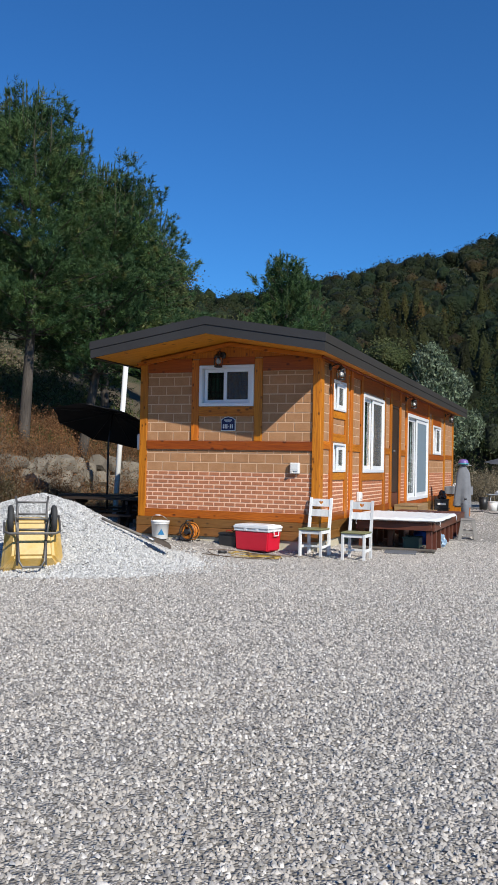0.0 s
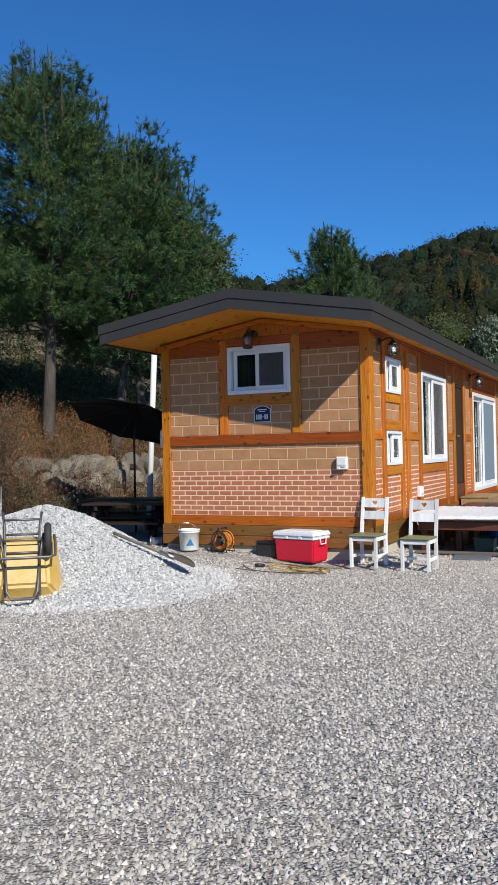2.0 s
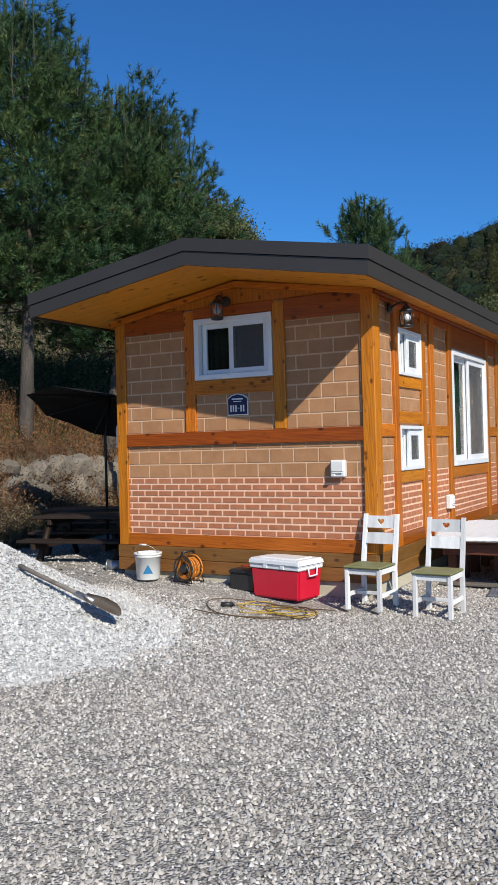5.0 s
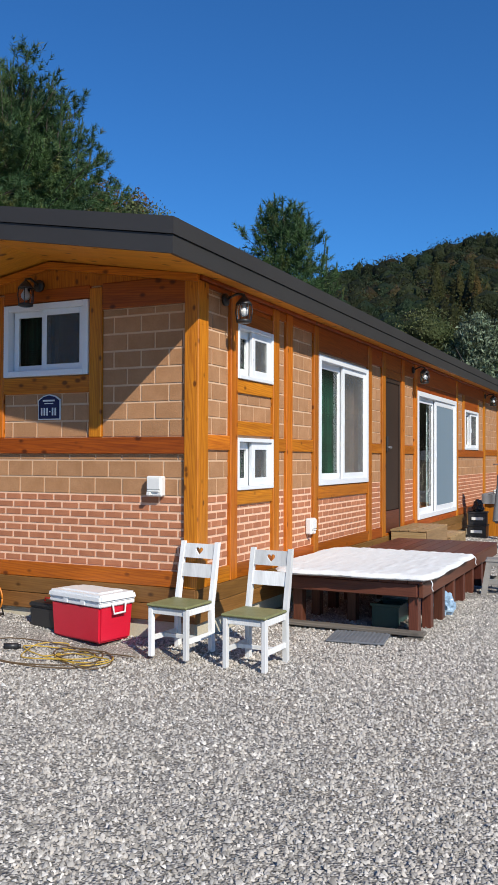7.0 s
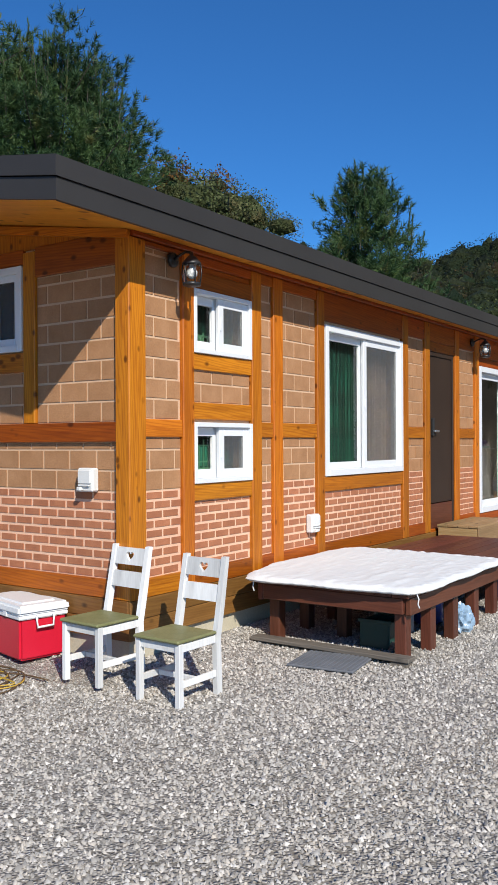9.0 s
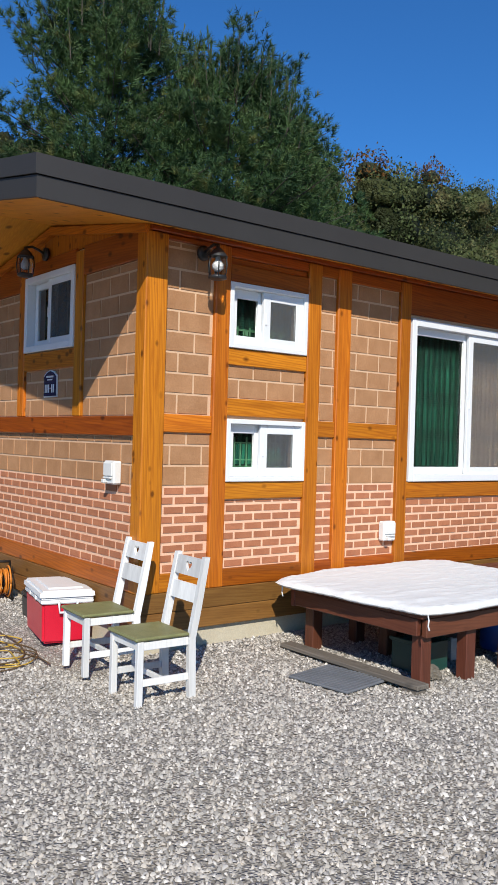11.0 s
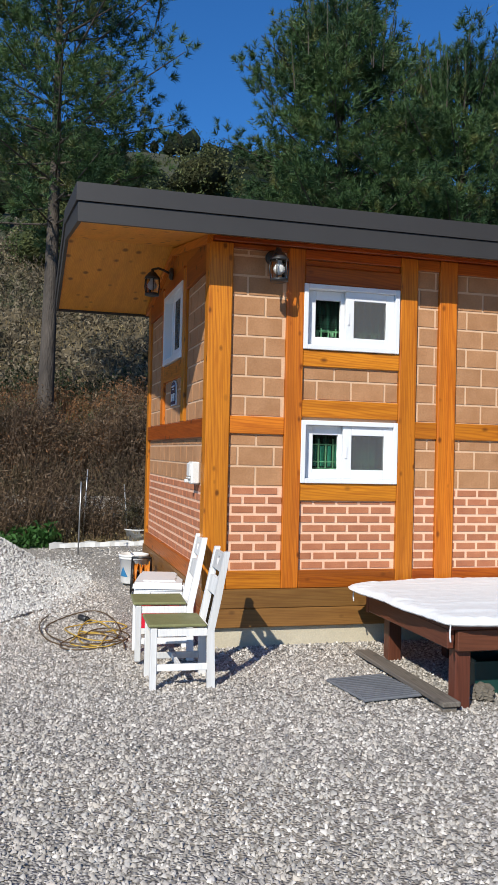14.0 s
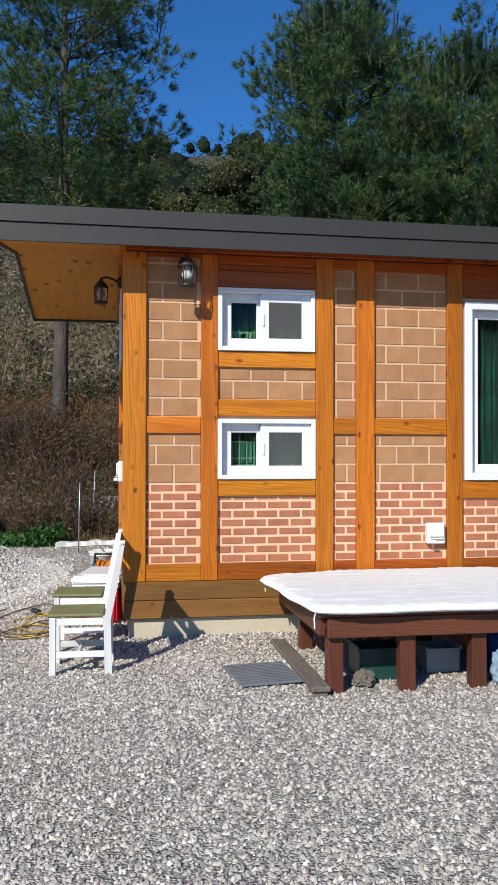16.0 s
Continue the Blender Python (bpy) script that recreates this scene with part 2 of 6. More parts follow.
TOP, SPLIT = 3.34, 1.318
east_holes = [SMALL_UP, SMALL_LOW, BIG, DOOR, SLIDE, FAR]
wall_east = tagged(part("wall_east", holed(bmesh.new(), 0.10, LENGTH, SPLIT, TOP, east_holes, lambda bm, a, b, c, d: cuboid(bm, -0.20, -0.018, a, b, c, d)), MORTAR),
                   "long house wall of tan clay blocks with pale mortar joints", "wall", kind="structure")
part("base_mortar", holed(bmesh.new(), 0.10, LENGTH, 0.165, SPLIT, east_holes, lambda bm, a, b, c, d: cuboid(bm, -0.20, -0.018, a, b, c, d)), PINK, wall_east)
wall_south = tagged(part("wall_south", holed(bmesh.new(), -WIDTH, -0.08, SPLIT, TOP, [GABLE_WIN], lambda bm, a, b, c, d: cuboid(bm, a, b, 0.018, 0.20, c, d)), MORTAR),
                    "gable house wall of tan clay blocks with pale mortar joints", "wall", kind="structure")
part("base_mortar", cuboid(bmesh.new(), -WIDTH, -0.08, 0.018, 0.20, 0.165, SPLIT), PINK, wall_south)
wall_west = tagged(part("wall_west", cuboid(bmesh.new(), -WIDTH, -WIDTH + 0.17, 0.2, LENGTH - 0.2, 0.165, TOP), MORTAR), "plain rear house wall of clay blocks", "wall", kind="structure")
wall_north = tagged(part("wall_north", cuboid(bmesh.new(), -WIDTH, -0.2, LENGTH - 0.2, LENGTH, 0.165, TOP), MORTAR), "plain end house wall of clay blocks", "wall", kind="structure")
# added dark box of rooms, so the windows have shade behind them
tagged(part("floor", cuboid(bmesh.new(), -WIDTH + 0.17, -0.2, 0.2, LENGTH - 0.2, 0.40, 0.50), ROOMSHADE), "added indoor floor, coloured dark for the room's shade", "floor", kind="structure")
tagged(part("ceiling", cuboid(bmesh.new(), -WIDTH + 0.17, -0.2, 0.2, LENGTH - 0.2, 3.22, 3.32), ROOMSHADE), "added indoor ceiling, coloured dark for the room's shade", "ceiling", kind="structure")
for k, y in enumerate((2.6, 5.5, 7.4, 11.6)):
    tagged(part("wall_inside", cuboid(bmesh.new(), -WIDTH + 0.17, -0.2, y, y + 0.1, 0.5, 3.22), ROOMSHADE), "added indoor partition, coloured dark for the room's shade", "wall", kind="structure")
foundation = tagged(part("foundation", B(-WIDTH + 0.03, -0.03, 0.03, LENGTH - 0.03, -0.2, 0.165, 0.01), CONCRETE), "pale poured concrete footing under the house", "foundation", kind="structure")

# the exposed timber frame
frame_east = thing("timber_frame", "orange-stained pine posts and rails on the long house wall", "timber frame")
frame_south = thing("timber_frame", "orange-stained pine posts and rails on the gable wall", "timber frame")
P = 0.015
part("corner_post", B(-0.125, P + 0.010, -0.026, 0.172, 0.480, 3.30, 0.008), WOOD["z"], frame_east)
part("corner_post", B(-0.16, P, LENGTH - 0.2, LENGTH + P, 0.479, 3.30, 0.008), WOOD["z"], frame_east)
for a, b in POSTS:
    part("post", B(-0.06, P + 0.008, a, b, 0.479, 3.302, 0.008), WOOD["z"], frame_east)
edges = [(0.0, 0.172), *POSTS, (LENGTH - 0.2, LENGTH)]
bays = [(a[1], b[0]) for a, b in zip(edges, edges[1:])]
for n, (a, b) in enumerate(bays):
    part("top_beam", B(-0.06, P - 0.003, a, b, {0: 3.262, 1: 3.222, 2: 3.205, 3: 3.198}.get(n, 3.06 if n not in (4, 8) else 3.0), 3.302), RED["y"], frame_east)
    if n not in (6, 8):
        part("bottom_rail", B(-0.06, P, a, b, 0.480, 0.628), RED["y"] if n else WOOD["y"], frame_east)
    if n in (0, 2, 3, 5, 7, 10):
        part("middle_rail", B(-0.06, P - 0.004, a, b, 1.747, 1.892), WOOD["y"], frame_east)
for a, b, z0, z1 in ((5.91, 6.83, 2.935, 3.057), (7.83, 11.04, 2.865, 2.997), (11.942, 13.458, 2.75, 3.057)):
    part("head_board", B(-0.06, P - 0.005, a, b, z0, z1), RED["y"], frame_east)
part("wall_plate", B(-0.06, 0.05, 0.0, LENGTH, 3.305, 3.345), RED["y"], frame_east)
part("window_head", B(-0.06, P + 0.002, 0.79, 1.66, 3.018, 3.165), RED["y"], frame_east)
part("recessed_board", B(-0.06, -0.008, 0.79, 1.66, 3.167, 3.22), RED["y"], frame_east)
for z0, z1 in ((1.205, 1.352), (1.90, 2.047), (2.325, 2.465)):
    part("window_rail", B(-0.06, P - 0.003, 0.79, 1.66, z0, z1), WOOD["y"], frame_east)
part("window_rail", B(-0.06, P - 0.003, 3.03, 5.03, 1.17, 1.33), WOOD["y"], frame_east)
part("window_rail", B(-0.06, P - 0.003, 11.22, 14.2, 1.70, 1.86), RED["y"], frame_east)
part("window_post", B(-0.06, P - 0.003, 11.8, 11.94, 1.86, 3.06), WOOD["z"], frame_east)
part("window_post", B(-0.06, P - 0.003, 13.46, 13.6, 1.86, 3.06), WOOD["z"], frame_east)
part("threshold", B(-0.06, P - 0.003, 7.83, 11.04, 0.480, 0.598), RED["y"], frame_east)
part("threshold", B(-0.06, P - 0.003, 5.91, 6.83, 0.40, 0.518), RED["y"], frame_east)
for k, (z0, z1) in enumerate(((0.322, 0.478), (0.165, 0.319))):
    part("skirt_board", B(-0.05, P + 0.006 - 0.004 * k, -P, LENGTH, z0, z1), SKIRT["y"], frame_east)

GPOSTS = [(-2.405, -2.265), (-1.195, -1.05)]
part("end_post", B(-3.45, -3.30, -P, 0.12, 0.479, 3.34), WOOD["z"], frame_south)
for a, b in GPOSTS:
    part("post", B(a, b, -P - 0.003, 0.06, 1.87, 3.32), WOOD["z"], frame_south)
part("middle_rail", B(-3.30, -0.105, -P - 0.006, 0.06, 1.71, 1.868), RED["x"], frame_south)
part("bottom_rail", B(-3.30, -0.105, -P - 0.004, 0.06, 0.480, 0.628), RED["x"], frame_south)
part("window_rail", B(-2.265, -1.195, -P, 0.06, 2.31, 2.475), WOOD["x"], frame_south)
part("top_beam", B(-3.30, -2.407, -P, 0.06, 3.10, 3.352), RED["x"], frame_south)
part("top_beam", B(-1.048, -0.105, -P, 0.06, 3.10, 3.352), RED["x"], frame_south)
part("top_beam", B(-2.265, -1.195, -P, 0.06, 3.225, 3.352), RED["x"], frame_south)
for k, (z0, z1) in enumerate(((0.322, 0.478), (0.165, 0.319))):
    part("skirt_board", B(-3.47, -0.002, -P - 0.008 + 0.004 * k, 0.05, z0, z1), SKIRT["x"], frame_south)

# roof: two shallow slopes with a two-step metal fascia and a pine soffit
RX, RZ, EAVE_R, EAVE_L, FRONT, BACK = -1.67, 3.89, 0.39, -3.86, -1.10, 17.0
EZ = 3.535
roof = thing("roof", "charcoal metal roof with a deep pine-lined overhang", "roof", kind="structure")


def slope_slab(x0, z0, x1, z1, y0, y1, thick):
    """A slab between two lines along y, its top at the given heights."""
    bm = bmesh.new()
    v = [bm.verts.new(p) for p in ((x0, y0, z0), (x1, y0, z1), (x1, y1, z1), (x0, y1, z0), (x0, y0, z0 - thick), (x1, y0, z1 - thick), (x1, y1, z1 - thick), (x0, y1, z0 - thick))]
    for q in ((0, 1, 2, 3), (7, 6, 5, 4), (0, 4, 5, 1), (1, 5, 6, 2), (2, 6, 7, 3), (3, 7, 4, 0)):
        bm.faces.new([v[i] for i in q])
    return bm


for x in (EAVE_R, EAVE_L):
    s = 1 if x > RX else -1
    part("roof_slope", slope_slab(RX, RZ, x, EZ, FRONT, BACK, 0.10), ROOFMETAL, roof)
    part("soffit", slope_slab(RX, RZ - 0.235, x - s * 0.03, EZ - 0.225, FRONT + 0.03, BACK - 0.03, 0.02), SOFFIT, roof, "knotty pine board soffit")
    for n, (drop, height, proud) in enumerate(((-0.012, 0.135, 0.014), (0.128, 0.145, 0.0))):
        part("fascia", cuboid(bmesh.new(), min(x - s * 0.03, x + s * proud), max(x - s * 0.03, x + s * proud), FRONT + 0.03, BACK, EZ - drop - height, EZ - drop), ROOFMETAL, roof)
        part("gable_fascia", slope_slab(RX, RZ - drop, x + s * proud, EZ - drop, FRONT - proud, FRONT + 0.03, height), ROOFMETAL, roof)
gable_top = bmesh.new()
gv = [(-3.45, 3.34), (0.0, 3.34), (0.0, 3.36), (RX, 3.63), (-3.45, 3.33)]
fr = [gable_top.verts.new((x, 0.0, z)) for x, z in gv]
bk = [gable_top.verts.new((x, 0.18, z)) for x, z in gv]
gable_top.faces.new(fr)
gable_top.faces.new(bk[::-1])
for i in range(len(gv)):
    gable_top.faces.new((fr[i], bk[i], bk[(i + 1) % len(gv)], fr[(i + 1) % len(gv)]))
part("gable_panel", gable_top, WOOD["z"], roof)
for x1, z1 in ((-3.52, 3.29), (0.02, 3.345)):
    part("gable_trim", slope_slab(RX, 3.615, x1, z1, -0.05, -0.001, 0.07), WOOD["x"], roof, "pine strip under the soffit")

# ---- ground and far land ----
def gravel_bed(name="grey_gravel_bed", low=(0.19, 0.177, 0.158), high=(0.60, 0.56, 0.51), gap_shade=(0.12, 0.105, 0.085), dust=(0.36, 0.30, 0.22)):
    """Packed stones in the yard's surface: one tone a stone, the shade between them painted dark."""
    m, nt, bsdf = nodes_of(name)
    p = place_of(nt)
    v = add(nt, "ShaderNodeTexVoronoi", Scale=58.0)
    nt.links.new(p, v.inputs["Vector"])
    sep = nt.nodes.new("ShaderNodeSeparateColor")
    nt.links.new(v.outputs["Color"], sep.inputs[0])
    col = mixed(nt, ramp(nt, sep.outputs[0], 0, 1), low, high)
    col = mixed(nt, ramp(nt, v.outputs["Distance"], 0.35, 0.75, 0.0, 0.75), col, gap_shade)
    col = mixed(nt, ramp(nt, noise_of(nt, p, 0.5), 0.45, 0.7, 0.0, 0.35), col, dust)
    nt.links.new(col, bsdf.inputs["Base Color"])
    bsdf.inputs["Roughness"].default_value = 0.9
    relief(nt, bsdf, ramp(nt, v.outputs["Distance"], 0.0, 0.8, 1.0, 0.0), 1.0, 0.012)
    return m


GRAVEL = gravel_bed()
HEAPBED = gravel_bed("white_gravel_bed", (0.40, 0.395, 0.38), (0.86, 0.85, 0.82), (0.24, 0.235, 0.22), (0.62, 0.60, 0.56))
EARTH = plain("dry_earth_and_litter", (0.06, 0.047, 0.03), (0.12, 0.095, 0.055), 0.95, 0.35, 9, 0.8, depth=0.04)
WOODFLOOR = plain("hillside_cover", (0.035, 0.045, 0.02), (0.07, 0.065, 0.03), 0.95, 0.12, 3, 1.0, depth=0.2)
STONE = plain("grey_field_stone", (0.15, 0.13, 0.105), (0.24, 0.21, 0.165), 0.9, 2.0, 25, 0.8, spread="object", amount=0.2, depth=0.02)
BANK = -8.1


def smooth(a, b, v):
    t = np.clip((v - a) / (b - a), 0, 1)
    return t * t * (3 - 2 * t)


def rough(x, y, size, seed=0.0):
    """Cheap rolling unevenness, about -1 to 1."""
    return (np.sin(x / size + 1.3 * np.sin(y / size * 0.7 + seed)) + np.sin(y / size * 1.21 + 0.9 * np.sin(x / size * 0.8 + seed * 2))) / 2


def land(x, y):
    """Height of the land: a flat yard, a low bank with a terrace, a brushy slope and a wooded mountain."""
    x, y = np.asarray(x, float), np.asarray(y, float)
    u = -x + BANK
    z = 1.5 * smooth(0, 0.45, u) + 0.85 * smooth(0.3, 2.2, u)
    z = z + 0.60 * np.clip(u - 4.2, 0, 9) + 0.36 * np.clip(u - 13.2, 0, 130)
    v = np.clip(y - 34 + 0.15 * x, 0, 190)
    north = v * 0.246 * (1 + 0.0078 * np.clip(x + 60, -60, 200))
    z = np.maximum(z, north) + 0.25 * np.minimum(z, north)
    z = z + smooth(6, 40, z) * 3.0 * rough(x, y, 23.0) + smooth(2, 8, z) * 0.35 * rough(x, y, 3.1, 1.0)
    away = smooth(0.0, 0.5, np.maximum(x, -y)) * (1 - smooth(2.4, 4.2, y)) * smooth(-7.2, -5.6, x)
    return z - 0.05 * away + 0.10 * smooth(-0.6, -2.4, x) * smooth(-1.7, -0.5, y) * smooth(-7, -5, x) + 0.012 * rough(x, y, 0.9)


def sheet(name, xs, ys, material, lift=0.0, keep=None):
    gx, gy = np.meshgrid(xs, ys, indexing="ij")
    verts = np.stack([gx.ravel(), gy.ravel(), land(gx, gy).ravel() + lift], 1)
    i, j = np.meshgrid(np.arange(len(xs) - 1), np.arange(len(ys) - 1), indexing="ij")
    q = (i * len(ys) + j).ravel()
    return arrays(name, verts, np.stack([q, q + len(ys), q + len(ys) + 1, q + 1], 1), material, smooth=True)


xs = np.concatenate([np.linspace(-420, -60, 40), np.linspace(-58, -12, 60), np.linspace(-11.5, 12, 90), np.linspace(14, 60, 20), np.linspace(70, 420, 20)])
ys = np.concatenate([np.linspace(-420, -30, 25), np.linspace(-26, 26, 130), np.linspace(27, 100, 60), np.linspace(104, 700, 60)])
ground = tagged(sheet("ground", xs, ys, GRAVEL), "grey crushed gravel yard rising into a brushy bank and hills", "ground", kind="structure")
ground.data.materials.append(EARTH)
ground.data.materials.append(WOODFLOOR)
centres = np.zeros(len(ground.data.polygons) * 3)
ground.data.polygons.foreach_get("center", centres)
centres = centres.reshape(-1, 3)
which = np.where((centres[:, 0] < BANK - 0.1) | (centres[:, 1] > 26), 1, 0)
which = np.where((centres[:, 2] > 5.5) & (which == 1), 2, which)
ground.data.polygons.foreach_set("material_index", which.astype(np.int32))

rng = np.random.default_rng(7)


def pebbles(name, pts, sizes, material, parent=None, flat=0.6):
    """Small angular stones in one mesh: a four-cornered foot and an off-centre peak."""
    n = len(pts)
    base = np.array([(-1, -0.85, -0.6), (1, -0.85, -0.6), (1, 0.85, -0.6), (-1, 0.85, -0.6), (0, 0, 0.85)], float)
    tri = np.array([(0, 1, 4), (1, 2, 4), (2, 3, 4), (3, 0, 4)])
    v = base[None] * (1 + rng.uniform(-0.3, 0.3, (n, 5, 1))) + rng.uniform(-0.4, 0.4, (n, 5, 3))
    v *= np.stack([np.ones(n), rng.uniform(0.5, 0.95, n), rng.uniform(0.6, 1.15, n) * flat / 0.6], 1)[:, None]
    a, b = rng.uniform(0, 2 * np.pi, n), rng.uniform(-0.5, 0.5, n)
    x, y, z = v[..., 0], v[..., 1], v[..., 2]
    ca, sa, cb, sb = np.cos(a)[:, None], np.sin(a)[:, None], np.cos(b)[:, None], np.sin(b)[:, None]
    x, z = cb * x + sb * z, -sb * x + cb * z
    v = np.stack([ca * x - sa * y, sa * x + ca * y, z], 2) * sizes[:, None, None] + pts[:, None]
    f = tri[None] + 5 * np.arange(n)[:, None, None]
    return arrays(name, v.reshape(-1, 3), f.reshape(-1, 3), material, parent, smooth=True)


def stone_material(name, dark, light, warm):
    m, nt, bsdf = nodes_of(name)
    r = nt.nodes.new("ShaderNodeNewGeometry").outputs["Random Per Island"]
    cr = nt.nodes.new("ShaderNodeValToRGB")
    nt.links.new(r, cr.inputs[0])
    mid = tuple((a + b) / 2 for a, b in zip(dark, light))
    stops = ((0.0, dark), (0.25, tuple((a + b) / 2 for a, b in zip(dark, mid))), (0.5, mid), (0.72, warm), (0.8, mid), (1.0, light))
    while len(cr.color_ramp.elements) < len(stops):
        cr.color_ramp.elements.new(0.5)
    for e, (pos, c) in zip(cr.color_ramp.elements, stops):
        e.position, e.color = pos, (*c, 1)
    p = place_of(nt)
    speck = noise_of(nt, p, 160.0, 3.0)
    col = mixed(nt, ramp(nt, speck, 0.35, 0.7, 0.0, 0.35), cr.outputs[0], tuple(0.5 * c for c in mid))
    broad = noise_of(nt, p, 0.8, 3.0)
    col = mixed(nt, ramp(nt, broad, 0.4, 0.7, 0.0, 0.2), col, warm)
    nt.links.new(col, bsdf.inputs["Base Color"])
    bsdf.inputs["Roughness"].default_value = 0.85
    return m


GREYSTONES = stone_material("crushed_stone", (0.20, 0.186, 0.167), (0.85, 0.80, 0.735), (0.55, 0.49, 0.42))
WHITESTONES = stone_material("white_crushed_stone", (0.40, 0.395, 0.38), (0.86, 0.85, 0.82), (0.70, 0.68, 0.64))


def pile_height(x, y):
    r = np.sqrt(((x + 3.75) / 2.55) ** 2 + ((y + 2.55) / np.where(y > -2.55, 1.6, 1.95)) ** 2)
    r = r * (1 + 0.07 * np.sin(3 * np.arctan2(y + 2.55, x + 3.75) + 0.6))
    h = np.where(r < 0.8, 1.12 * (1 - r), 0.224 * (np.clip(1.15 - r, 0, 1) / 0.35) ** 1.5)
    h = np.where(h > 0.85, 0.85 + 0.55 * (h - 0.85), h)
    return h + np.where(r < 1.13, 0.02 * rough(x, y, 0.16) + 0.02 * rough(x, y, 0.37, 2.0), -0.05)


# the loose stones of the yard, laid where one walks past them
count = 265000
px, py = rng.uniform(-3.4, 5.4, count), rng.uniform(-11.7, 3.7, count)
near = (px > 3.2 - 0.80 * (py + 13.8)) & (px < np.where(py < -4, 4.6 - 0.10 * (py + 11.7), 3.9 + 0.30 * np.clip(py + 4, 0, 5))) & ~((px < 0) & (py > 0)) & (pile_height(px, py) < 0.02)
px, py = px[near], py[near]
sizes = rng.uniform(0.0068, 0.0122, len(px)) * rng.choice([1.0, 1.0, 1.25], len(px))
yard = pebbles("gravel", np.stack([px, py, land(px, py) + sizes * rng.uniform(0.0, 0.9, len(px))], 1), sizes, GREYSTONES)
tagged(yard, "loose grey and white crushed stone covering the yard", "gravel", kind="stuff")
count = 30000
px, py = rng.uniform(-8.0, 4.5, count), rng.uniform(-2.0, 18.0, count)
far = ((px > 0.05) & (py > 3.7)) | ((px < -3.4) & (py < 3))
far &= ~((px > -3.5) & (px < 0) & (py > 0)) & (pile_height(px, py) < 0.02)
px, py = px[far], py[far]
sizes = rng.uniform(0.012, 0.022, len(px))
tagged(pebbles("gravel", np.stack([px, py, land(px, py) + 0.005], 1), sizes, GREYSTONES), "loose grey crushed stone at the yard's far side", "gravel", kind="stuff")

# the heap of white stone
gx, gy = np.meshgrid(np.linspace(-6.9, -0.6, 110), np.linspace(-4.9, -0.2, 90), indexing="ij")
verts = np.stack([gx.ravel(), gy.ravel(), (land(gx, gy) + pile_height(gx, gy) - 0.012).ravel()], 1)
i, j = np.meshgrid(np.arange(109), np.arange(89), indexing="ij")
q = (i * 90 + j).ravel()
heap = arrays("gravel_heap", verts, np.stack([q, q + 90, q + 91, q + 1], 1), HEAPBED, smooth=True)
tagged(heap, "heap of fresh white crushed stone in the yard", "gravel heap", kind="stuff")
count = 46000
px, py = rng.uniform(-6.8, -0.7, count), rng.uniform(-4.85, -0.3, count)
on = pile_height(px, py) > -0.02
px, py = px[on], py[on]
sizes = rng.uniform(0.010, 0.019, len(px))
pebbles("stones", np.stack([px, py, land(px, py) + pile_height(px, py)], 1), sizes, WHITESTONES, heap)
count = 1500
ang, rad = rng.uniform(0, 2 * np.pi, count), 1.08 + np.abs(rng.normal(0, 0.10, count))
px, py = -3.75 + 2.55 * rad * np.cos(ang), -2.55 + np.where(np.sin(ang) > 0, 1.6, 1.95) * rad * np.sin(ang)
ok = py < -0.2
pebbles("strays", np.stack([px, py, land(px, py) + 0.012], 1)[ok], rng.uniform(0.01, 0.018, ok.sum()), WHITESTONES, heap)

# ---- windows and doors ----
SCREEN, sn, sb = nodes_of("insect_screen")
sb.inputs["Base Color"].default_value, sb.inputs["Roughness"].default_value, sb.inputs["Alpha"].default_value = (0.085, 0.09, 0.095, 1), 0.7, 0.5
BLUESCREEN, sn, sb = nodes_of("blue_insect_screen")
sb.inputs["Base Color"].default_value, sb.inputs["Roughness"].default_value, sb.inputs["Alpha"].default_value = (0.16, 0.22, 0.27, 1), 0.7, 0.85


def cloth_of(name, a, b, bands):
    """Curtain cloth with woven vertical stripes and groups of cross bands."""
    m, nt, bsdf = nodes_of(name)
    p = nt.nodes.new("ShaderNodeNewGeometry").outputs["Position"]
    sep = nt.nodes.new("ShaderNodeSeparateXYZ")
    nt.links.new(p, sep.inputs[0])
    w = add(nt, "ShaderNodeTexWave", Scale=14.0, Distortion=0.0)
    w.bands_direction = "Z"
    nt.links.new(p, w.inputs["Vector"])
    gate = noise_of(nt, place_of(nt, (0.01, 0.01, 1)), 3.2, 0.0)
    g = nt.nodes.new("ShaderNodeMath")
    g.operation = "MULTIPLY"
    nt.links.new(ramp(nt, w.outputs["Fac"], 0.6, 0.7), g.inputs[0])
    nt.links.new(ramp(nt, gate, 0.5, 0.53), g.inputs[1])
    fine = noise_of(nt, place_of(nt, (1, 1, 0.05)), 45.0, 2.0)
    col = mixed(nt, ramp(nt, fine, 0.4, 0.6), a, b)
    stripe = add(nt, "ShaderNodeTexWave", Scale=7.0, Distortion=0.0)
    stripe.bands_direction = "DIAGONAL"
    flat = nt.nodes.new("ShaderNodeCombineXYZ")
    nt.links.new(sep.outputs[0], flat.inputs[0])
    nt.links.new(sep.outputs[1], flat.inputs[1])
    nt.links.new(flat.outputs[0], stripe.inputs["Vector"])
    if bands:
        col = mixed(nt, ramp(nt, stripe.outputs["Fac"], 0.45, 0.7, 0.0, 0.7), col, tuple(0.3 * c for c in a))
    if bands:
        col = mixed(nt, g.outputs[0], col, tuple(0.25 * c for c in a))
    nt.links.new(col, bsdf.inputs["Base Color"])
    bsdf.inputs["Roughness"].default_value = 0.8
    bsdf.inputs["Specular IOR Level"].default_value = 0.08
    return m


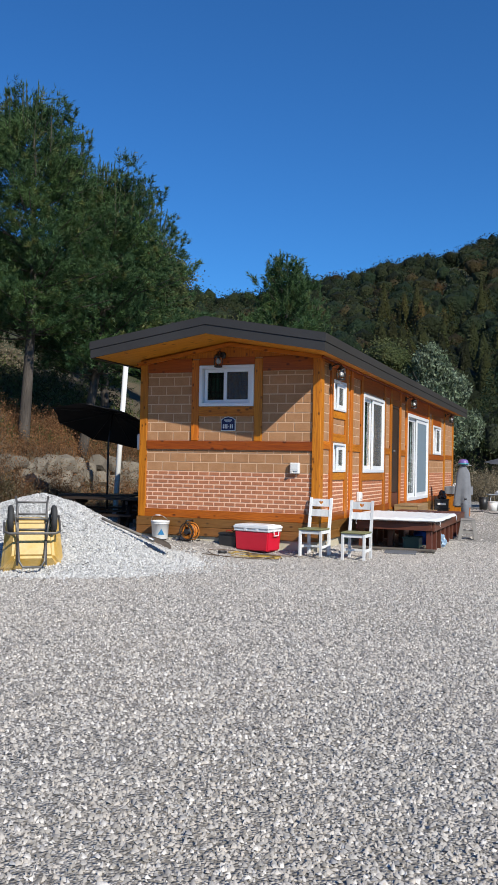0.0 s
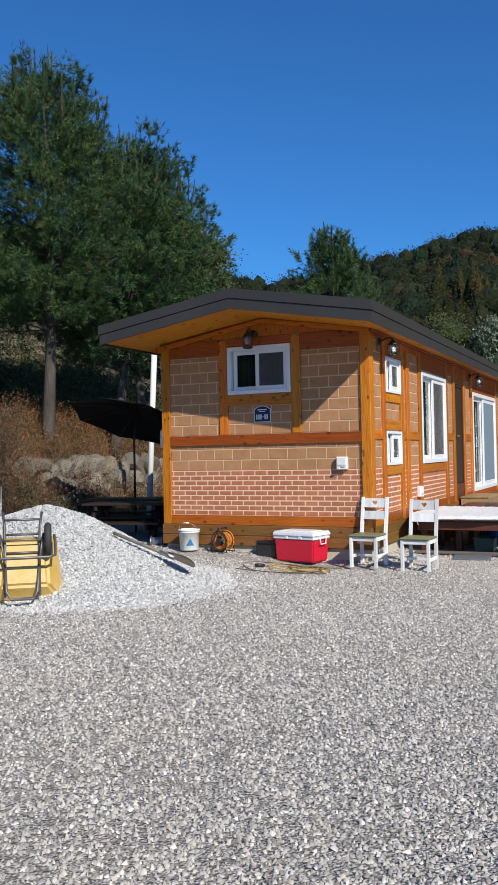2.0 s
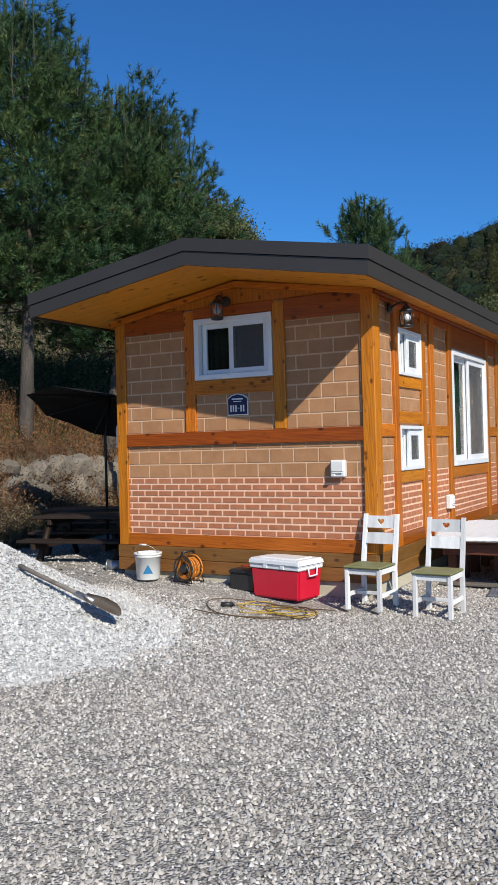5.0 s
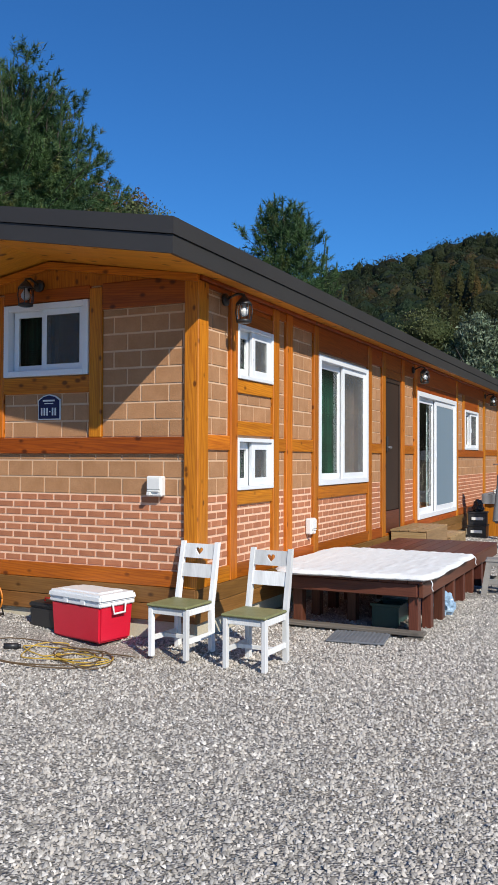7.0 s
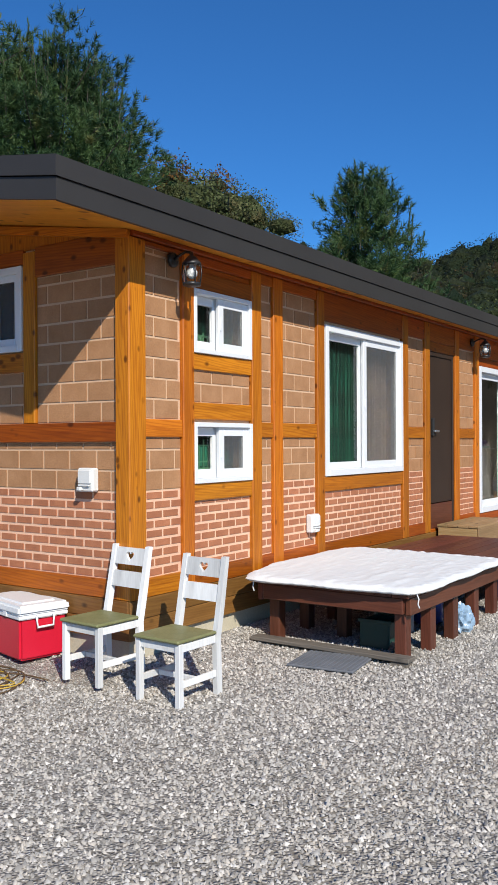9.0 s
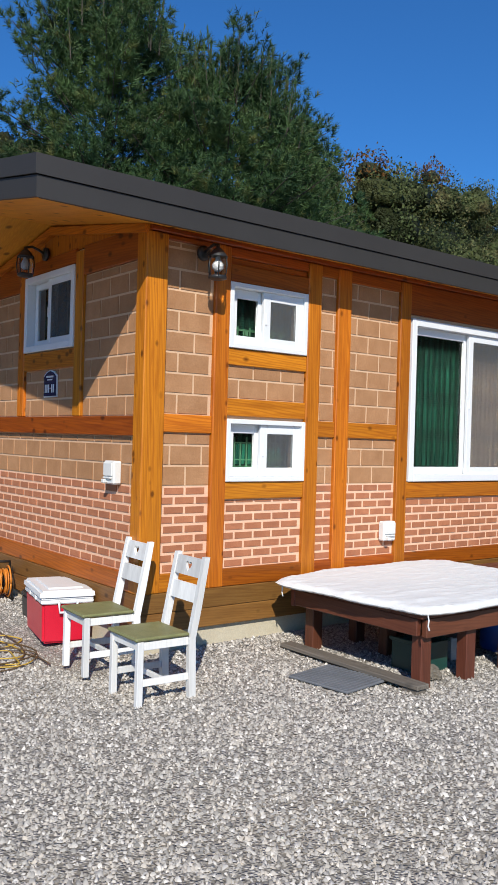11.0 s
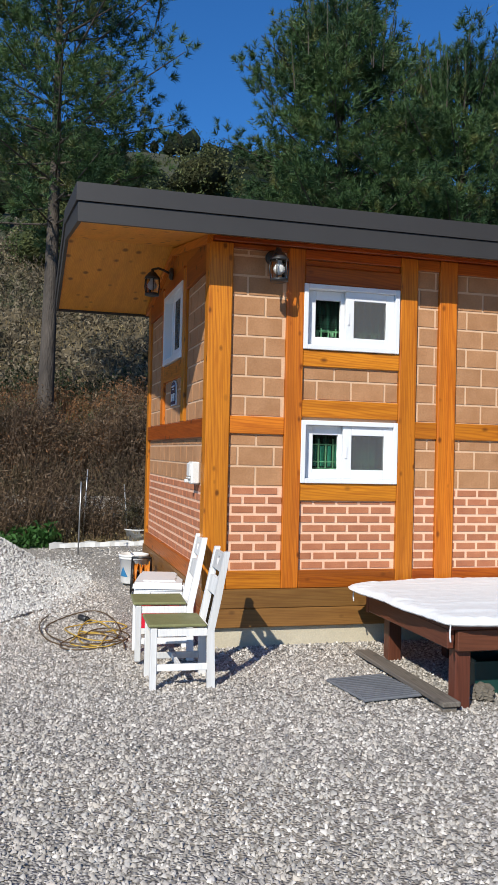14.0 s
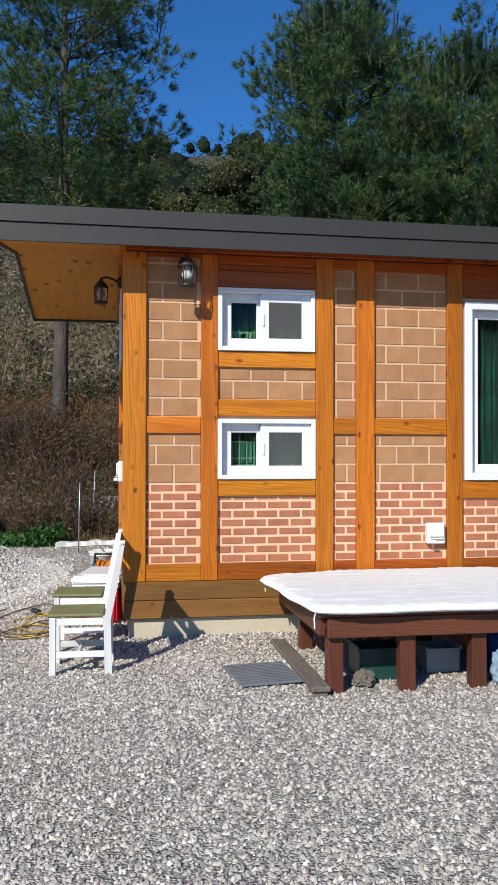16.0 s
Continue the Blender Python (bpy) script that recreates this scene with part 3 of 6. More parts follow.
# green curtain taken near black: shade behind the glass is in its colour
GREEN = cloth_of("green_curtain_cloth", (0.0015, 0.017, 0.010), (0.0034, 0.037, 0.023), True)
LACE = cloth_of("green_lace_cloth", (0.004, 0.045, 0.028), (0.010, 0.09, 0.055), False)
LATTICE = plain("pale_green_weave", (0.035, 0.12, 0.06), (0.06, 0.16, 0.08), 0.8, 9, 80, 0.2)
BEIGE = cloth_of("beige_curtain_cloth", (0.20, 0.145, 0.10), (0.26, 0.19, 0.14), True)
PALEBLUE = cloth_of("grey_blue_curtain_cloth", (0.24, 0.32, 0.33), (0.32, 0.40, 0.41), False)


def wall_box(side, u0, u1, w0, w1, z0, z1, bevel=0.004):
    """A box on a wall: u along it, w outwards from its face."""
    return B(w0, w1, u0, u1, z0, z1, bevel) if side == "east" else B(u0, u1, -w1, -w0, z0, z1, bevel)


def pleated(side, u0, u1, w, z0, z1, fold=0.07, depth=0.018):
    bm = bmesh.new()
    n = max(8, int((u1 - u0) / fold * 6))
    rows = []
    for k in range(n + 1):
        u = u0 + (u1 - u0) * k / n
        d = w + depth * math.sin(k * math.pi / 3) + 0.006 * math.sin(k * 0.37)
        rows.append([bm.verts.new((d, u, z) if side == "east" else (u, -d, z)) for z in (z0, z1)])
    for a, b in zip(rows, rows[1:]):
        bm.faces.new((a[0], b[0], b[1], a[1])).smooth = True
    return bm


def sliding_window(name, side, hole, split, label, category, curtains=(), f=0.05, s=0.06, screen=SCREEN):
    """Frame, two sashes on two tracks, glass, a screen on the outer sash and curtains behind."""
    u0, u1, z0, z1 = hole
    t = tagged(part(name, wall_box(side, u0, u0 + f, -0.11, 0.03, z0, z1), PVC), label, category, kind="structure")
    part("frame_jamb", wall_box(side, u1 - f, u1, -0.11, 0.03, z0, z1), PVC, t)
    part("frame_head", wall_box(side, u0 + f, u1 - f, -0.11, 0.03, z1 - f, z1), PVC, t)
    part("frame_sill", wall_box(side, u0 + f, u1 - f, -0.11, 0.034, z0, z0 + f), PVC, t)
    a, b, c, d = u0 + f, u1 - f, z0 + f, z1 - f
    m = a + (b - a) * split
    for n, (x0, x1, w0) in enumerate(((a + 0.012, m + 0.02, -0.085), (m - 0.03, b, -0.035))):
        w1 = w0 + 0.035
        sash = part("sash", wall_box(side, x0, x0 + s, w0, w1, c, d), PVC, t)
        part("stile", wall_box(side, x1 - s, x1, w0, w1, c, d), PVC, sash)
        part("top_rail", wall_box(side, x0 + s, x1 - s, w0, w1, d - s, d), PVC, sash)
        part("bottom_rail", wall_box(side, x0 + s, x1 - s, w0, w1, c, c + s), PVC, sash)
        pane = part("pane", wall_box(side, x0 + s, x1 - s, w0 + 0.012, w0 + 0.018, c + s, d - s, 0), GLASS, sash)
        pane.visible_shadow = False
        if n:
            net = part("screen", wall_box(side, x0 + s, x1 - s, w1 - 0.008, w1 - 0.006, c + s, d - s, 0), screen, sash)
            net.visible_shadow = False
            part("latch", wall_box(side, x0 + 0.015, x0 + 0.035, w1, w1 + 0.012, (c + d) / 2 - 0.05, (c + d) / 2 + 0.05), PVC, sash)
    for k, (x0, x1, w, cloth) in enumerate(curtains):
        part("curtain", pleated(side, x0, x1, w, z0 + 0.01, z1 - 0.01), cloth, t)
    return t


for k, h in enumerate((SMALL_UP, SMALL_LOW)):
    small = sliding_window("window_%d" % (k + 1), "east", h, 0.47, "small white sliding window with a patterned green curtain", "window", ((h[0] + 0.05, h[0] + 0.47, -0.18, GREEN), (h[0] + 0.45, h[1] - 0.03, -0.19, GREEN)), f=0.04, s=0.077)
    # the woven lattice border along the curtain's foot
    foot, high = h[2] + 0.105, (0.105, 0.27)[k]
    for n in range(9):
        u = h[0] + 0.145 + 0.066 * n
        part("lattice_bar", B(-0.158, -0.150, u, u + 0.012, foot, foot + high * (0.85 + 0.15 * (n % 2)), 0), LATTICE, small)
        if n % 2 == 0 or k:
            part("lattice_panel", B(-0.156, -0.152, u + 0.022, u + 0.054, foot + 0.035, foot + high * 0.78, 0), LATTICE if k == 0 else LACE, small)
    for z in (0.012, 0.07, high * 0.8 if k else 0.075):
        part("lattice_bar", B(-0.159, -0.151, h[0] + 0.13, h[1] - 0.10, foot + z, foot + z + 0.011, 0), LATTICE, small)
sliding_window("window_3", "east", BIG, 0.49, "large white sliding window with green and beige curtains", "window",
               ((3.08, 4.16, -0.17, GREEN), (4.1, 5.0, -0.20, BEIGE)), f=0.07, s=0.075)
sliding_window("window_4", "east", FAR, 0.5, "small white sliding window near the house's far end", "window", ((12.0, 12.65, -0.18, GREEN), (12.9, 13.4, -0.18, BEIGE)))
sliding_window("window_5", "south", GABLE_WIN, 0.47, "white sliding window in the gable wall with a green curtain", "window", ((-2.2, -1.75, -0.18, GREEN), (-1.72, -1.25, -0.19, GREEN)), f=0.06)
# the door's dark green curtain stands in for the unlit room behind
sliding_window("door_1", "east", SLIDE, 0.46, "tall white sliding terrace door with a blue-grey screen", "sliding door",
               ((7.95, 8.35, -0.19, GREEN), (9.3, 9.45, -0.19, PALEBLUE)), f=0.085, s=0.095, screen=BLUESCREEN)
door = tagged(part("door_2", B(-0.08, -0.02, DOOR[0] + 0.05, DOOR[1] - 0.05, 0.86, DOOR[3] - 0.06), STEELDOOR), "dark brown steel entrance door with a lever handle", "door", kind="structure")
for a, b, c, d in ((DOOR[0], DOOR[0] + 0.05, 0.52, DOOR[3]), (DOOR[1] - 0.05, DOOR[1], 0.52, DOOR[3])):
    part("door_frame", B(-0.10, 0.0, a, b, c, d), STEELDOOR, door)
part("door_frame", B(-0.10, 0.0, DOOR[0] + 0.05, DOOR[1] - 0.05, DOOR[3] - 0.06, DOOR[3]), STEELDOOR, door)
part("kick_board", B(-0.08, -0.01, DOOR[0] + 0.05, DOOR[1] - 0.05, 0.52, 0.85), DECKWOOD["y"], door, "reddish brown board below the door")
lock = part("lock", B(-0.02, 0.015, DOOR[0] + 0.10, DOOR[0] + 0.17, 1.78, 2.02), BLACK, door)
part("handle", B(0.015, 0.05, DOOR[0] + 0.10, DOOR[0] + 0.25, 1.83, 1.86), GALV, lock)

# ---- wall fittings ----
LAMPGLASS = glass_of("lamp_glass", (0.9, 0.92, 0.92), 0.05)
BULB = plain("frosted_bulb", (0.50, 0.51, 0.52), (0.58, 0.59, 0.60), 0.3, 4, 100, 0.0)


def wall_lamp(at, rz):
    """A small iron lantern on a bracket; local +y points away from the wall."""
    t = thing("wall_lamp", "black iron wall lantern with clear glass and white bulb", "wall lamp", at, rz, "wall lanterns")
    part("backplate", lathe(bmesh.new(), ((0.001, 0.0), (0.05, 0.0), (0.05, 0.02), (0.03, 0.03), (0.001, 0.03))), BLACK, t).matrix_basis = pose(0, 0, 0.04, -90, 0, 0)
    part("bracket", tube(bmesh.new(), [(0, 0.02, 0.04), (0, 0.07, 0.065), (0, 0.12, 0.08), (0, 0.16, 0.07), (0, 0.17, 0.05)], 0.010), BLACK, t)
    part("cap", lathe(bmesh.new(), ((0.001, 0.075), (0.012, 0.07), (0.014, 0.05), (0.03, 0.04), (0.062, 0.0), (0.066, -0.012), (0.001, -0.012)), (0, 0.17, 0), 12), BLACK, t)
    part("globe", lathe(bmesh.new(), ((0.048, -0.012), (0.056, -0.06), (0.05, -0.13)), (0, 0.17, 0), 16), LAMPGLASS, t).visible_shadow = False
    part("bulb", lathe(bmesh.new(), ((0.012, -0.012), (0.016, -0.03), (0.032, -0.06), (0.03, -0.085), (0.016, -0.102), (0.001, -0.107)), (0, 0.17, 0), 14), BULB, t)
    for k in range(6):
        a = math.pi * k / 3
        c, s = math.cos(a), math.sin(a)
        part("cage_bar", tube(bmesh.new(), [(0.06 * c, 0.17 + 0.06 * s, -0.01), (0.066 * c, 0.17 + 0.066 * s, -0.07), (0.056 * c, 0.17 + 0.056 * s, -0.14)], 0.0045, 5), BLACK, t)
    part("base_ring", lathe(bmesh.new(), ((0.05, -0.13), (0.06, -0.132), (0.06, -0.15), (0.035, -0.158), (0.001, -0.158)), (0, 0.17, 0), 14), BLACK, t)
    t.scale = (1.22, 1.22, 1.22)
    return t


wall_lamp((-1.80, -0.02, 3.34), 180)
for y, z in ((0.50, 3.15), (7.52, 3.14), (14.28, 3.14)):
    wall_lamp((0.018, y, z), -90)


def outlet(at, rz, label):
    t = thing("outlet_box", label, "outlet box", at, rz)
    part("body", B(-0.085, 0.085, 0.0, 0.075, -0.095, 0.095, 0.012), WHITEBOX, t)
    part("lid", B(-0.07, 0.07, 0.072, 0.088, -0.03, 0.08, 0.006), WHITEBOX, t)
    part("hinge", B(-0.06, 0.06, 0.076, 0.095, -0.05, -0.036, 0.003), WHITEBOX, t)
    part("plug", B(0.02, 0.06, 0.075, 0.11, -0.085, -0.055, 0.004), WHITEBOX, t)


outlet((-0.42, 0.012, 1.41), 180, "white weatherproof outlet box on the gable wall")
outlet((-0.012, 2.76, 0.86), -90, "white weatherproof outlet box on the long wall")
meter = thing("meter_box", "pale grey plastic meter box on the house corner", "meter box", (-3.49, 0.17, 1.84))
part("body", B(-0.05, 0.06, -0.1, 0.1, -0.15, 0.15, 0.012), WHITEBOX, meter)
part("cover", B(-0.065, -0.05, -0.08, 0.08, -0.12, 0.12, 0.005), WHITEBOX, meter)

NAVY = plain("navy_enamel", (0.012, 0.02, 0.075), (0.016, 0.026, 0.09), 0.25, 5, 120, 0.02)


def plaque_outline(h, w, peak, y0, y1):
    bm = bmesh.new()
    pts = [(-w, -h), (w, -h), (w, h - peak), (w * 0.55, h - peak * 0.3), (0, h), (-w * 0.55, h - peak * 0.3), (-w, h - peak)]
    a = [bm.verts.new((x, y0, z)) for x, z in pts]
    b = [bm.verts.new((x, y1, z)) for x, z in pts]
    bm.faces.new(a)
    bm.faces.new(b[::-1])
    for i in range(len(pts)):
        bm.faces.new((a[i], b[i], b[(i + 1) % len(pts)], a[(i + 1) % len(pts)]))
    return bm


plaque = thing("number_plaque", "navy enamel house plaque with white border and bars", "plaque", (-1.685, 0.010, 2.175))
part("border", plaque_outline(0.128, 0.138, 0.055, -0.012, 0.0), WHITEBOX, plaque, "white border")
part("field", plaque_outline(0.116, 0.126, 0.052, -0.017, -0.012), NAVY, plaque)
for k in range(6):
    x = -0.098 + k * 0.034
    z0, z1 = ((-0.052, -0.040) if k == 3 else (-0.085, -0.008))
    part("bar", B(x, x + (0.020 if k != 3 else 0.018), -0.021, -0.017, z0, z1, 0.002), WHITEBOX, plaque, "plain white bar")
part("bar", B(-0.075, 0.075, -0.020, -0.017, 0.055, 0.072, 0.002), WHITEBOX, plaque)
part("bar", B(-0.055, 0.055, -0.020, -0.017, 0.03, 0.04, 0.002), WHITEBOX, plaque)

# ---- things in the yard ----
def chair_back(width, z0, z1, lean, heart):
    """A slat across the backrest, with a heart cut through it."""
    bm = bmesh.new()
    loops = [[(-width, z0), (width, z0), (width, z1), (-width, z1)]]
    if heart:
        pts = []
        for k in range(20):
            a = 2 * math.pi * k / 20
            pts.append((0.0025 * 16 * math.sin(a) ** 3, (z0 + z1) / 2 + 0.0025 * (13 * math.cos(a) - 5 * math.cos(2 * a) - 2 * math.cos(3 * a) - math.cos(4 * a)) + 0.003))
        loops.append(pts)
    es = []
    for pts in loops:
        vs = [bm.verts.new((x, lean(z), z)) for x, z in pts]
        es += [bm.edges.new((a, b)) for a, b in zip(vs, vs[1:] + vs[:1])]
    bmesh.ops.triangle_fill(bm, edges=es, use_beauty=True)
    ret = bmesh.ops.extrude_face_region(bm, geom=bm.faces[:])
    bmesh.ops.translate(bm, verts=[v for v in ret["geom"] if isinstance(v, bmesh.types.BMVert)], vec=(0, 0.022, 0))
    return bm


def chair():
    """White chair with an olive seat; it faces local -y, its feet at z = 0."""
    t = thing("chair", "white washed wooden chair with olive seat, heart cut-out", "chair", group="yard chairs")
    lean = lambda z: 0.165 + max(0.0, z - 0.40) * 0.20
    for s in (-1, 1):
        part("front_leg", B(s * 0.178 - 0.021, s * 0.178 + 0.021, -0.225, -0.180, 0, 0.425, 0.004), WHITEWOOD, t)
        bm = bmesh.new()
        rings = []
        for z, d in ((0, 0.055), (0.40, 0.05), (0.62, 0.05), (0.945, 0.04)):
            y = lean(z) + 0.02 * (0.4 - z) * (z < 0.4)
            rings.append([bm.verts.new((x, yy, z)) for x, yy in ((s * 0.178 - 0.02, y), (s * 0.178 + 0.02, y), (s * 0.178 + 0.02, y + d), (s * 0.178 - 0.02, y + d))])
        for a, b in zip(rings, rings[1:]):
            for k in range(4):
                bm.faces.new((a[k], a[(k + 1) % 4], b[(k + 1) % 4], b[k]))
        bm.faces.new(rings[0])
        bm.faces.new(rings[-1])
        part("back_leg", bm, WHITEWOOD, t)
        part("side_apron", B(s * 0.176 - 0.012, s * 0.176 + 0.012, -0.18, 0.165, 0.365, 0.42, 0.003), WHITEWOOD, t)
        part("side_stretcher", B(s * 0.178 - 0.012, s * 0.178 + 0.012, -0.185, 0.17, 0.13, 0.175, 0.003), WHITEWOOD, t)
    part("front_apron", B(-0.158, 0.158, -0.215, -0.193, 0.365, 0.42, 0.003), WHITEWOOD, t)
    part("rear_apron", B(-0.158, 0.158, 0.172, 0.195, 0.365, 0.42, 0.003), WHITEWOOD, t)
    part("cross_stretcher", B(-0.166, 0.166, -0.03, -0.005, 0.135, 0.17, 0.003), WHITEWOOD, t)
    seat = part("seat", B(-0.206, 0.206, -0.245, 0.163, 0.428, 0.452, 0.009), OLIVE, t, "olive painted seat board")
    part("top_slat", chair_back(0.16, 0.80, 0.925, lambda z: lean(z) + 0.008, True), WHITEWOOD, t)
    part("lower_slat", chair_back(0.16, 0.635, 0.75, lambda z: lean(z) + 0.008, False), WHITEWOOD, t)
    return t


first = chair()
first.matrix_basis = pose(0.76, -0.335, -0.048, 0, 0, -2)
second = copy_thing(first, pose(0.05, -0.34, -0.022, 0, 0, -4))

# low platform with a mattress on it
platform = thing("platform", "low reddish-brown painted wooden platform by the house wall", "platform", (0, 0, 0))
part("front_beam", B(1.70, 1.75, 1.31, 5.5, 0.335, 0.475), DECKWOOD["y"], platform)
part("back_beam", B(0.34, 0.39, 1.262, 5.5, 0.335, 0.475), DECKWOOD["y"], platform)
part("end_beam", B(0.39, 1.70, 1.262, 1.312, 0.345, 0.475), DECKWOOD["x"], platform)
part("end_beam", B(0.39, 1.70, 5.45, 5.5, 0.345, 0.475), DECKWOOD["x"], platform)
for k in range(10):
    x = 0.325 + k * 0.1435
    part("deck_board", B(x, x + 0.137, 1.25, 5.52, 0.478, 0.502, 0.003), DECKWOOD["y"], platform)
for k, y in enumerate((1.325, 1.84, 2.36, 2.9, 3.45, 4.0, 4.6, 5.2)):
    part("leg", B(1.60, 1.697, y, y + 0.11, -0.09, 0.345), DECKWOOD["z"], platform)
    part("leg", B(0.36, 0.46, y + 0.09, y + 0.20, -0.09, 0.345), DECKWOOD["z"], platform)
    if k % 2:
        part("leg", B(0.80, 0.90, y, y + 0.11, -0.09, 0.345), DECKWOOD["z"], platform)
part("foot_plank", B(0.30, 1.78, 1.195, 1.325, -0.012, 0.023), GREYWOOD["x"], platform, "weathered plank along the feet")
part("foot_block", B(1.62, 1.76, 1.21, 1.31, -0.08, -0.013), GREYWOOD["x"], platform)

QUILT = plain("white_quilt_cotton", (0.73, 0.745, 0.75), (0.77, 0.78, 0.78), 0.9, 3, 130, 0.25)


def soft_slab(x0, x1, y0, y1, z0, z1, n=70):
    """A quilted pad with rounded corners, a swollen edge, stitched furrows and a light sag."""
    gx, gy = np.meshgrid(np.linspace(-1, 1, n), np.linspace(-1, 1, n), indexing="ij")
    k = 14.0
    scale = np.maximum(np.abs(gx), np.abs(gy)) / np.maximum((np.abs(gx) ** k + np.abs(gy) ** k) ** (1 / k), 1e-6)
    u, v = gx * scale, gy * scale
    x = (x0 + x1) / 2 + u * (x1 - x0) / 2
    y = (y0 + y1) / 2 + v * (y1 - y0) / 2
    cut = np.clip((0.55 - (x - x0)) / 0.55, 0, 1) * np.clip((0.75 - (y - y0)) / 0.75, 0, 1)
    x = x + 0.20 * cut
    y = y + (0.05 + 0.065 * (x - 0.3)) * np.clip((y1 - y) / (y1 - y0), 0, 1)
    y = y + 0.012 * np.sin(x * 9) * (gy < -0.95)
    x = x + 0.010 * np.sin(y * 8 + 1) * (np.abs(gx) > 0.95)
    edge = np.clip((1 - np.maximum(np.abs(gx), np.abs(gy))) / 0.05, 0, 1) ** 0.5
    rim_near = np.maximum(np.abs(gx), np.abs(gy))
    fold = np.array([noise.noise((a * 7, b * 1.6, 0.3)) + 0.6 * noise.noise((a * 15, b * 4.5, 2.0)) + 0.35 * noise.noise((a * 26, b * 17, 5.0)) for a, b in zip(x.ravel(), y.ravel())]).reshape(x.shape)
    crease = 0.010 * np.abs(fold)
    puckers = (rim_near > 0.88) * np.array([0.010 * noise.noise((a * 13, b * 13, 8.0)) for a, b in zip(x.ravel(), y.ravel())]).reshape(x.shape)
    top = z1 + crease + puckers + 0.005 * np.sin(x * 3.1) * np.sin(y * 2.3 + 1)
    mid = (z0 + z1) / 2
    up = mid + (top - mid) * edge
    down = mid + (z0 - mid) * edge
    x = x + (rim_near > 0.93) * 1.2 * puckers
    y = y + (rim_near > 0.93) * 1.2 * puckers
    n2 = n * n
    verts = np.concatenate([np.stack([x.ravel(), y.ravel(), up.ravel()], 1), np.stack([x.ravel(), y.ravel(), down.ravel()], 1)])
    i, j = np.meshgrid(np.arange(n - 1), np.arange(n - 1), indexing="ij")
    q = (i * n + j).ravel()
    a = np.stack([q, q + n, q + n + 1, q + 1], 1)
    rim = np.concatenate([np.arange(n), np.arange(2 * n - 1, n2, n), np.arange(n2 - 2, n2 - n - 1, -1), np.arange(n2 - 2 * n, 0, -n)])
    nxt = np.roll(rim, -1)
    return verts, np.concatenate([a, a[:, ::-1] + n2, np.stack([nxt, rim, rim + n2, nxt + n2], 1)])


v, f = soft_slab(0.09, 1.86, 1.03, 3.42, 0.505, 0.562, 96)
mattress = arrays("mattress", v, f, QUILT, smooth=True)
tagged(mattress, "thin white quilted cotton mattress airing on the platform", "mattress")
for x, y in ((1.85, 1.20), (0.36, 1.15), (1.84, 3.38)):
    part("tie_string", tube(bmesh.new(), [(x, y, 0.53), (x + 0.02, y - 0.015, 0.50), (x + 0.01, y - 0.01, 0.46), (x + 0.025, y - 0.012, 0.43)], 0.006, 5), QUILT, mattress)

MATGREY = plain("grey_rubber", (0.13, 0.14, 0.16), (0.18, 0.19, 0.21), 0.7, 4, 80, 0.4)
mat = thing("door_mat", "flat grey ribbed rubber mat lying on the gravel", "door mat", (1.22, 0.965, -0.028), 8)
part("pad", B(-0.27, 0.27, -0.235, 0.235, 0, 0.018, 0.004), MATGREY, mat)
for k in range(13):
    part("rib", B(-0.255 + k * 0.04, -0.235 + k * 0.04, -0.225, 0.225, 0.018, 0.024, 0.002), MATGREY, mat)

# what is stored under the platform
TEAL = plain("dark_green_plastic", (0.010, 0.05, 0.043), (0.013, 0.065, 0.055), 0.4, 5, 90, 0.1)
BLUE = plain("blue_plastic", (0.015, 0.07, 0.35), (0.02, 0.09, 0.42), 0.35, 5, 90, 0.1)
GREYBOX = plain("grey_plastic", (0.30, 0.32, 0.33), (0.36, 0.38, 0.39), 0.5, 5, 90, 0.1)


def open_tub(name, label, category, at, w, d, h, material, rz=0):
    t = thing(name, label, category, at, rz)
    part("base", B(-w * 0.46, w * 0.46, -d * 0.46, d * 0.46, 0, 0.012), material, t)
    for a, b, c, e in ((-w / 2, -w / 2 + 0.014, -d / 2, d / 2), (w / 2 - 0.014, w / 2, -d / 2, d / 2), (-w / 2 + 0.014, w / 2 - 0.014, -d / 2, -d / 2 + 0.014), (-w / 2 + 0.014, w / 2 - 0.014, d / 2 - 0.014, d / 2)):
        part("side", B(a, b, c, e, 0.0, h - 0.02, 0.003), material, t)
    part("rim", B(-w / 2 - 0.015, w / 2 + 0.015, -d / 2 - 0.015, -d / 2 + 0.0, h - 0.03, h, 0.004), material, t)
    part("rim", B(-w / 2 - 0.015, w / 2 + 0.015, d / 2, d / 2 + 0.015, h - 0.03, h, 0.004), material, t)
    return t


open_tub("storage_tub", "dark green plastic tub under the platform", "storage tub", (1.28, 1.80, -0.05), 0.28, 0.34, 0.25, TEAL)
open_tub("storage_box", "grey plastic box under the platform", "storage box", (1.15, 2.32, -0.05), 0.26, 0.26, 0.20, GREYBOX)
blue = thing("blue_canister", "blue plastic canister under the platform", "canister", (1.25, 2.85, -0.04))
part("body", lathe(bmesh.new(), ((0.001, 0), (0.13, 0), (0.145, 0.03), (0.145, 0.22), (0.12, 0.27), (0.03, 0.29), (0.001, 0.29))), BLUE, blue)
part("cap", lathe(bmesh.new(), ((0.03, 0.285), (0.03, 0.315), (0.001, 0.315)), sides=12), WHITEBOX, blue)
blue2 = copy_thing(blue, pose(1.45, 4.35, 0))
blue2["label"] = "blue plastic canister behind the grey stool"
BAGPLASTIC = plain("thin_blue_bag", (0.20, 0.32, 0.46), (0.36, 0.48, 0.60), 0.15, 6, 40, 0.6)


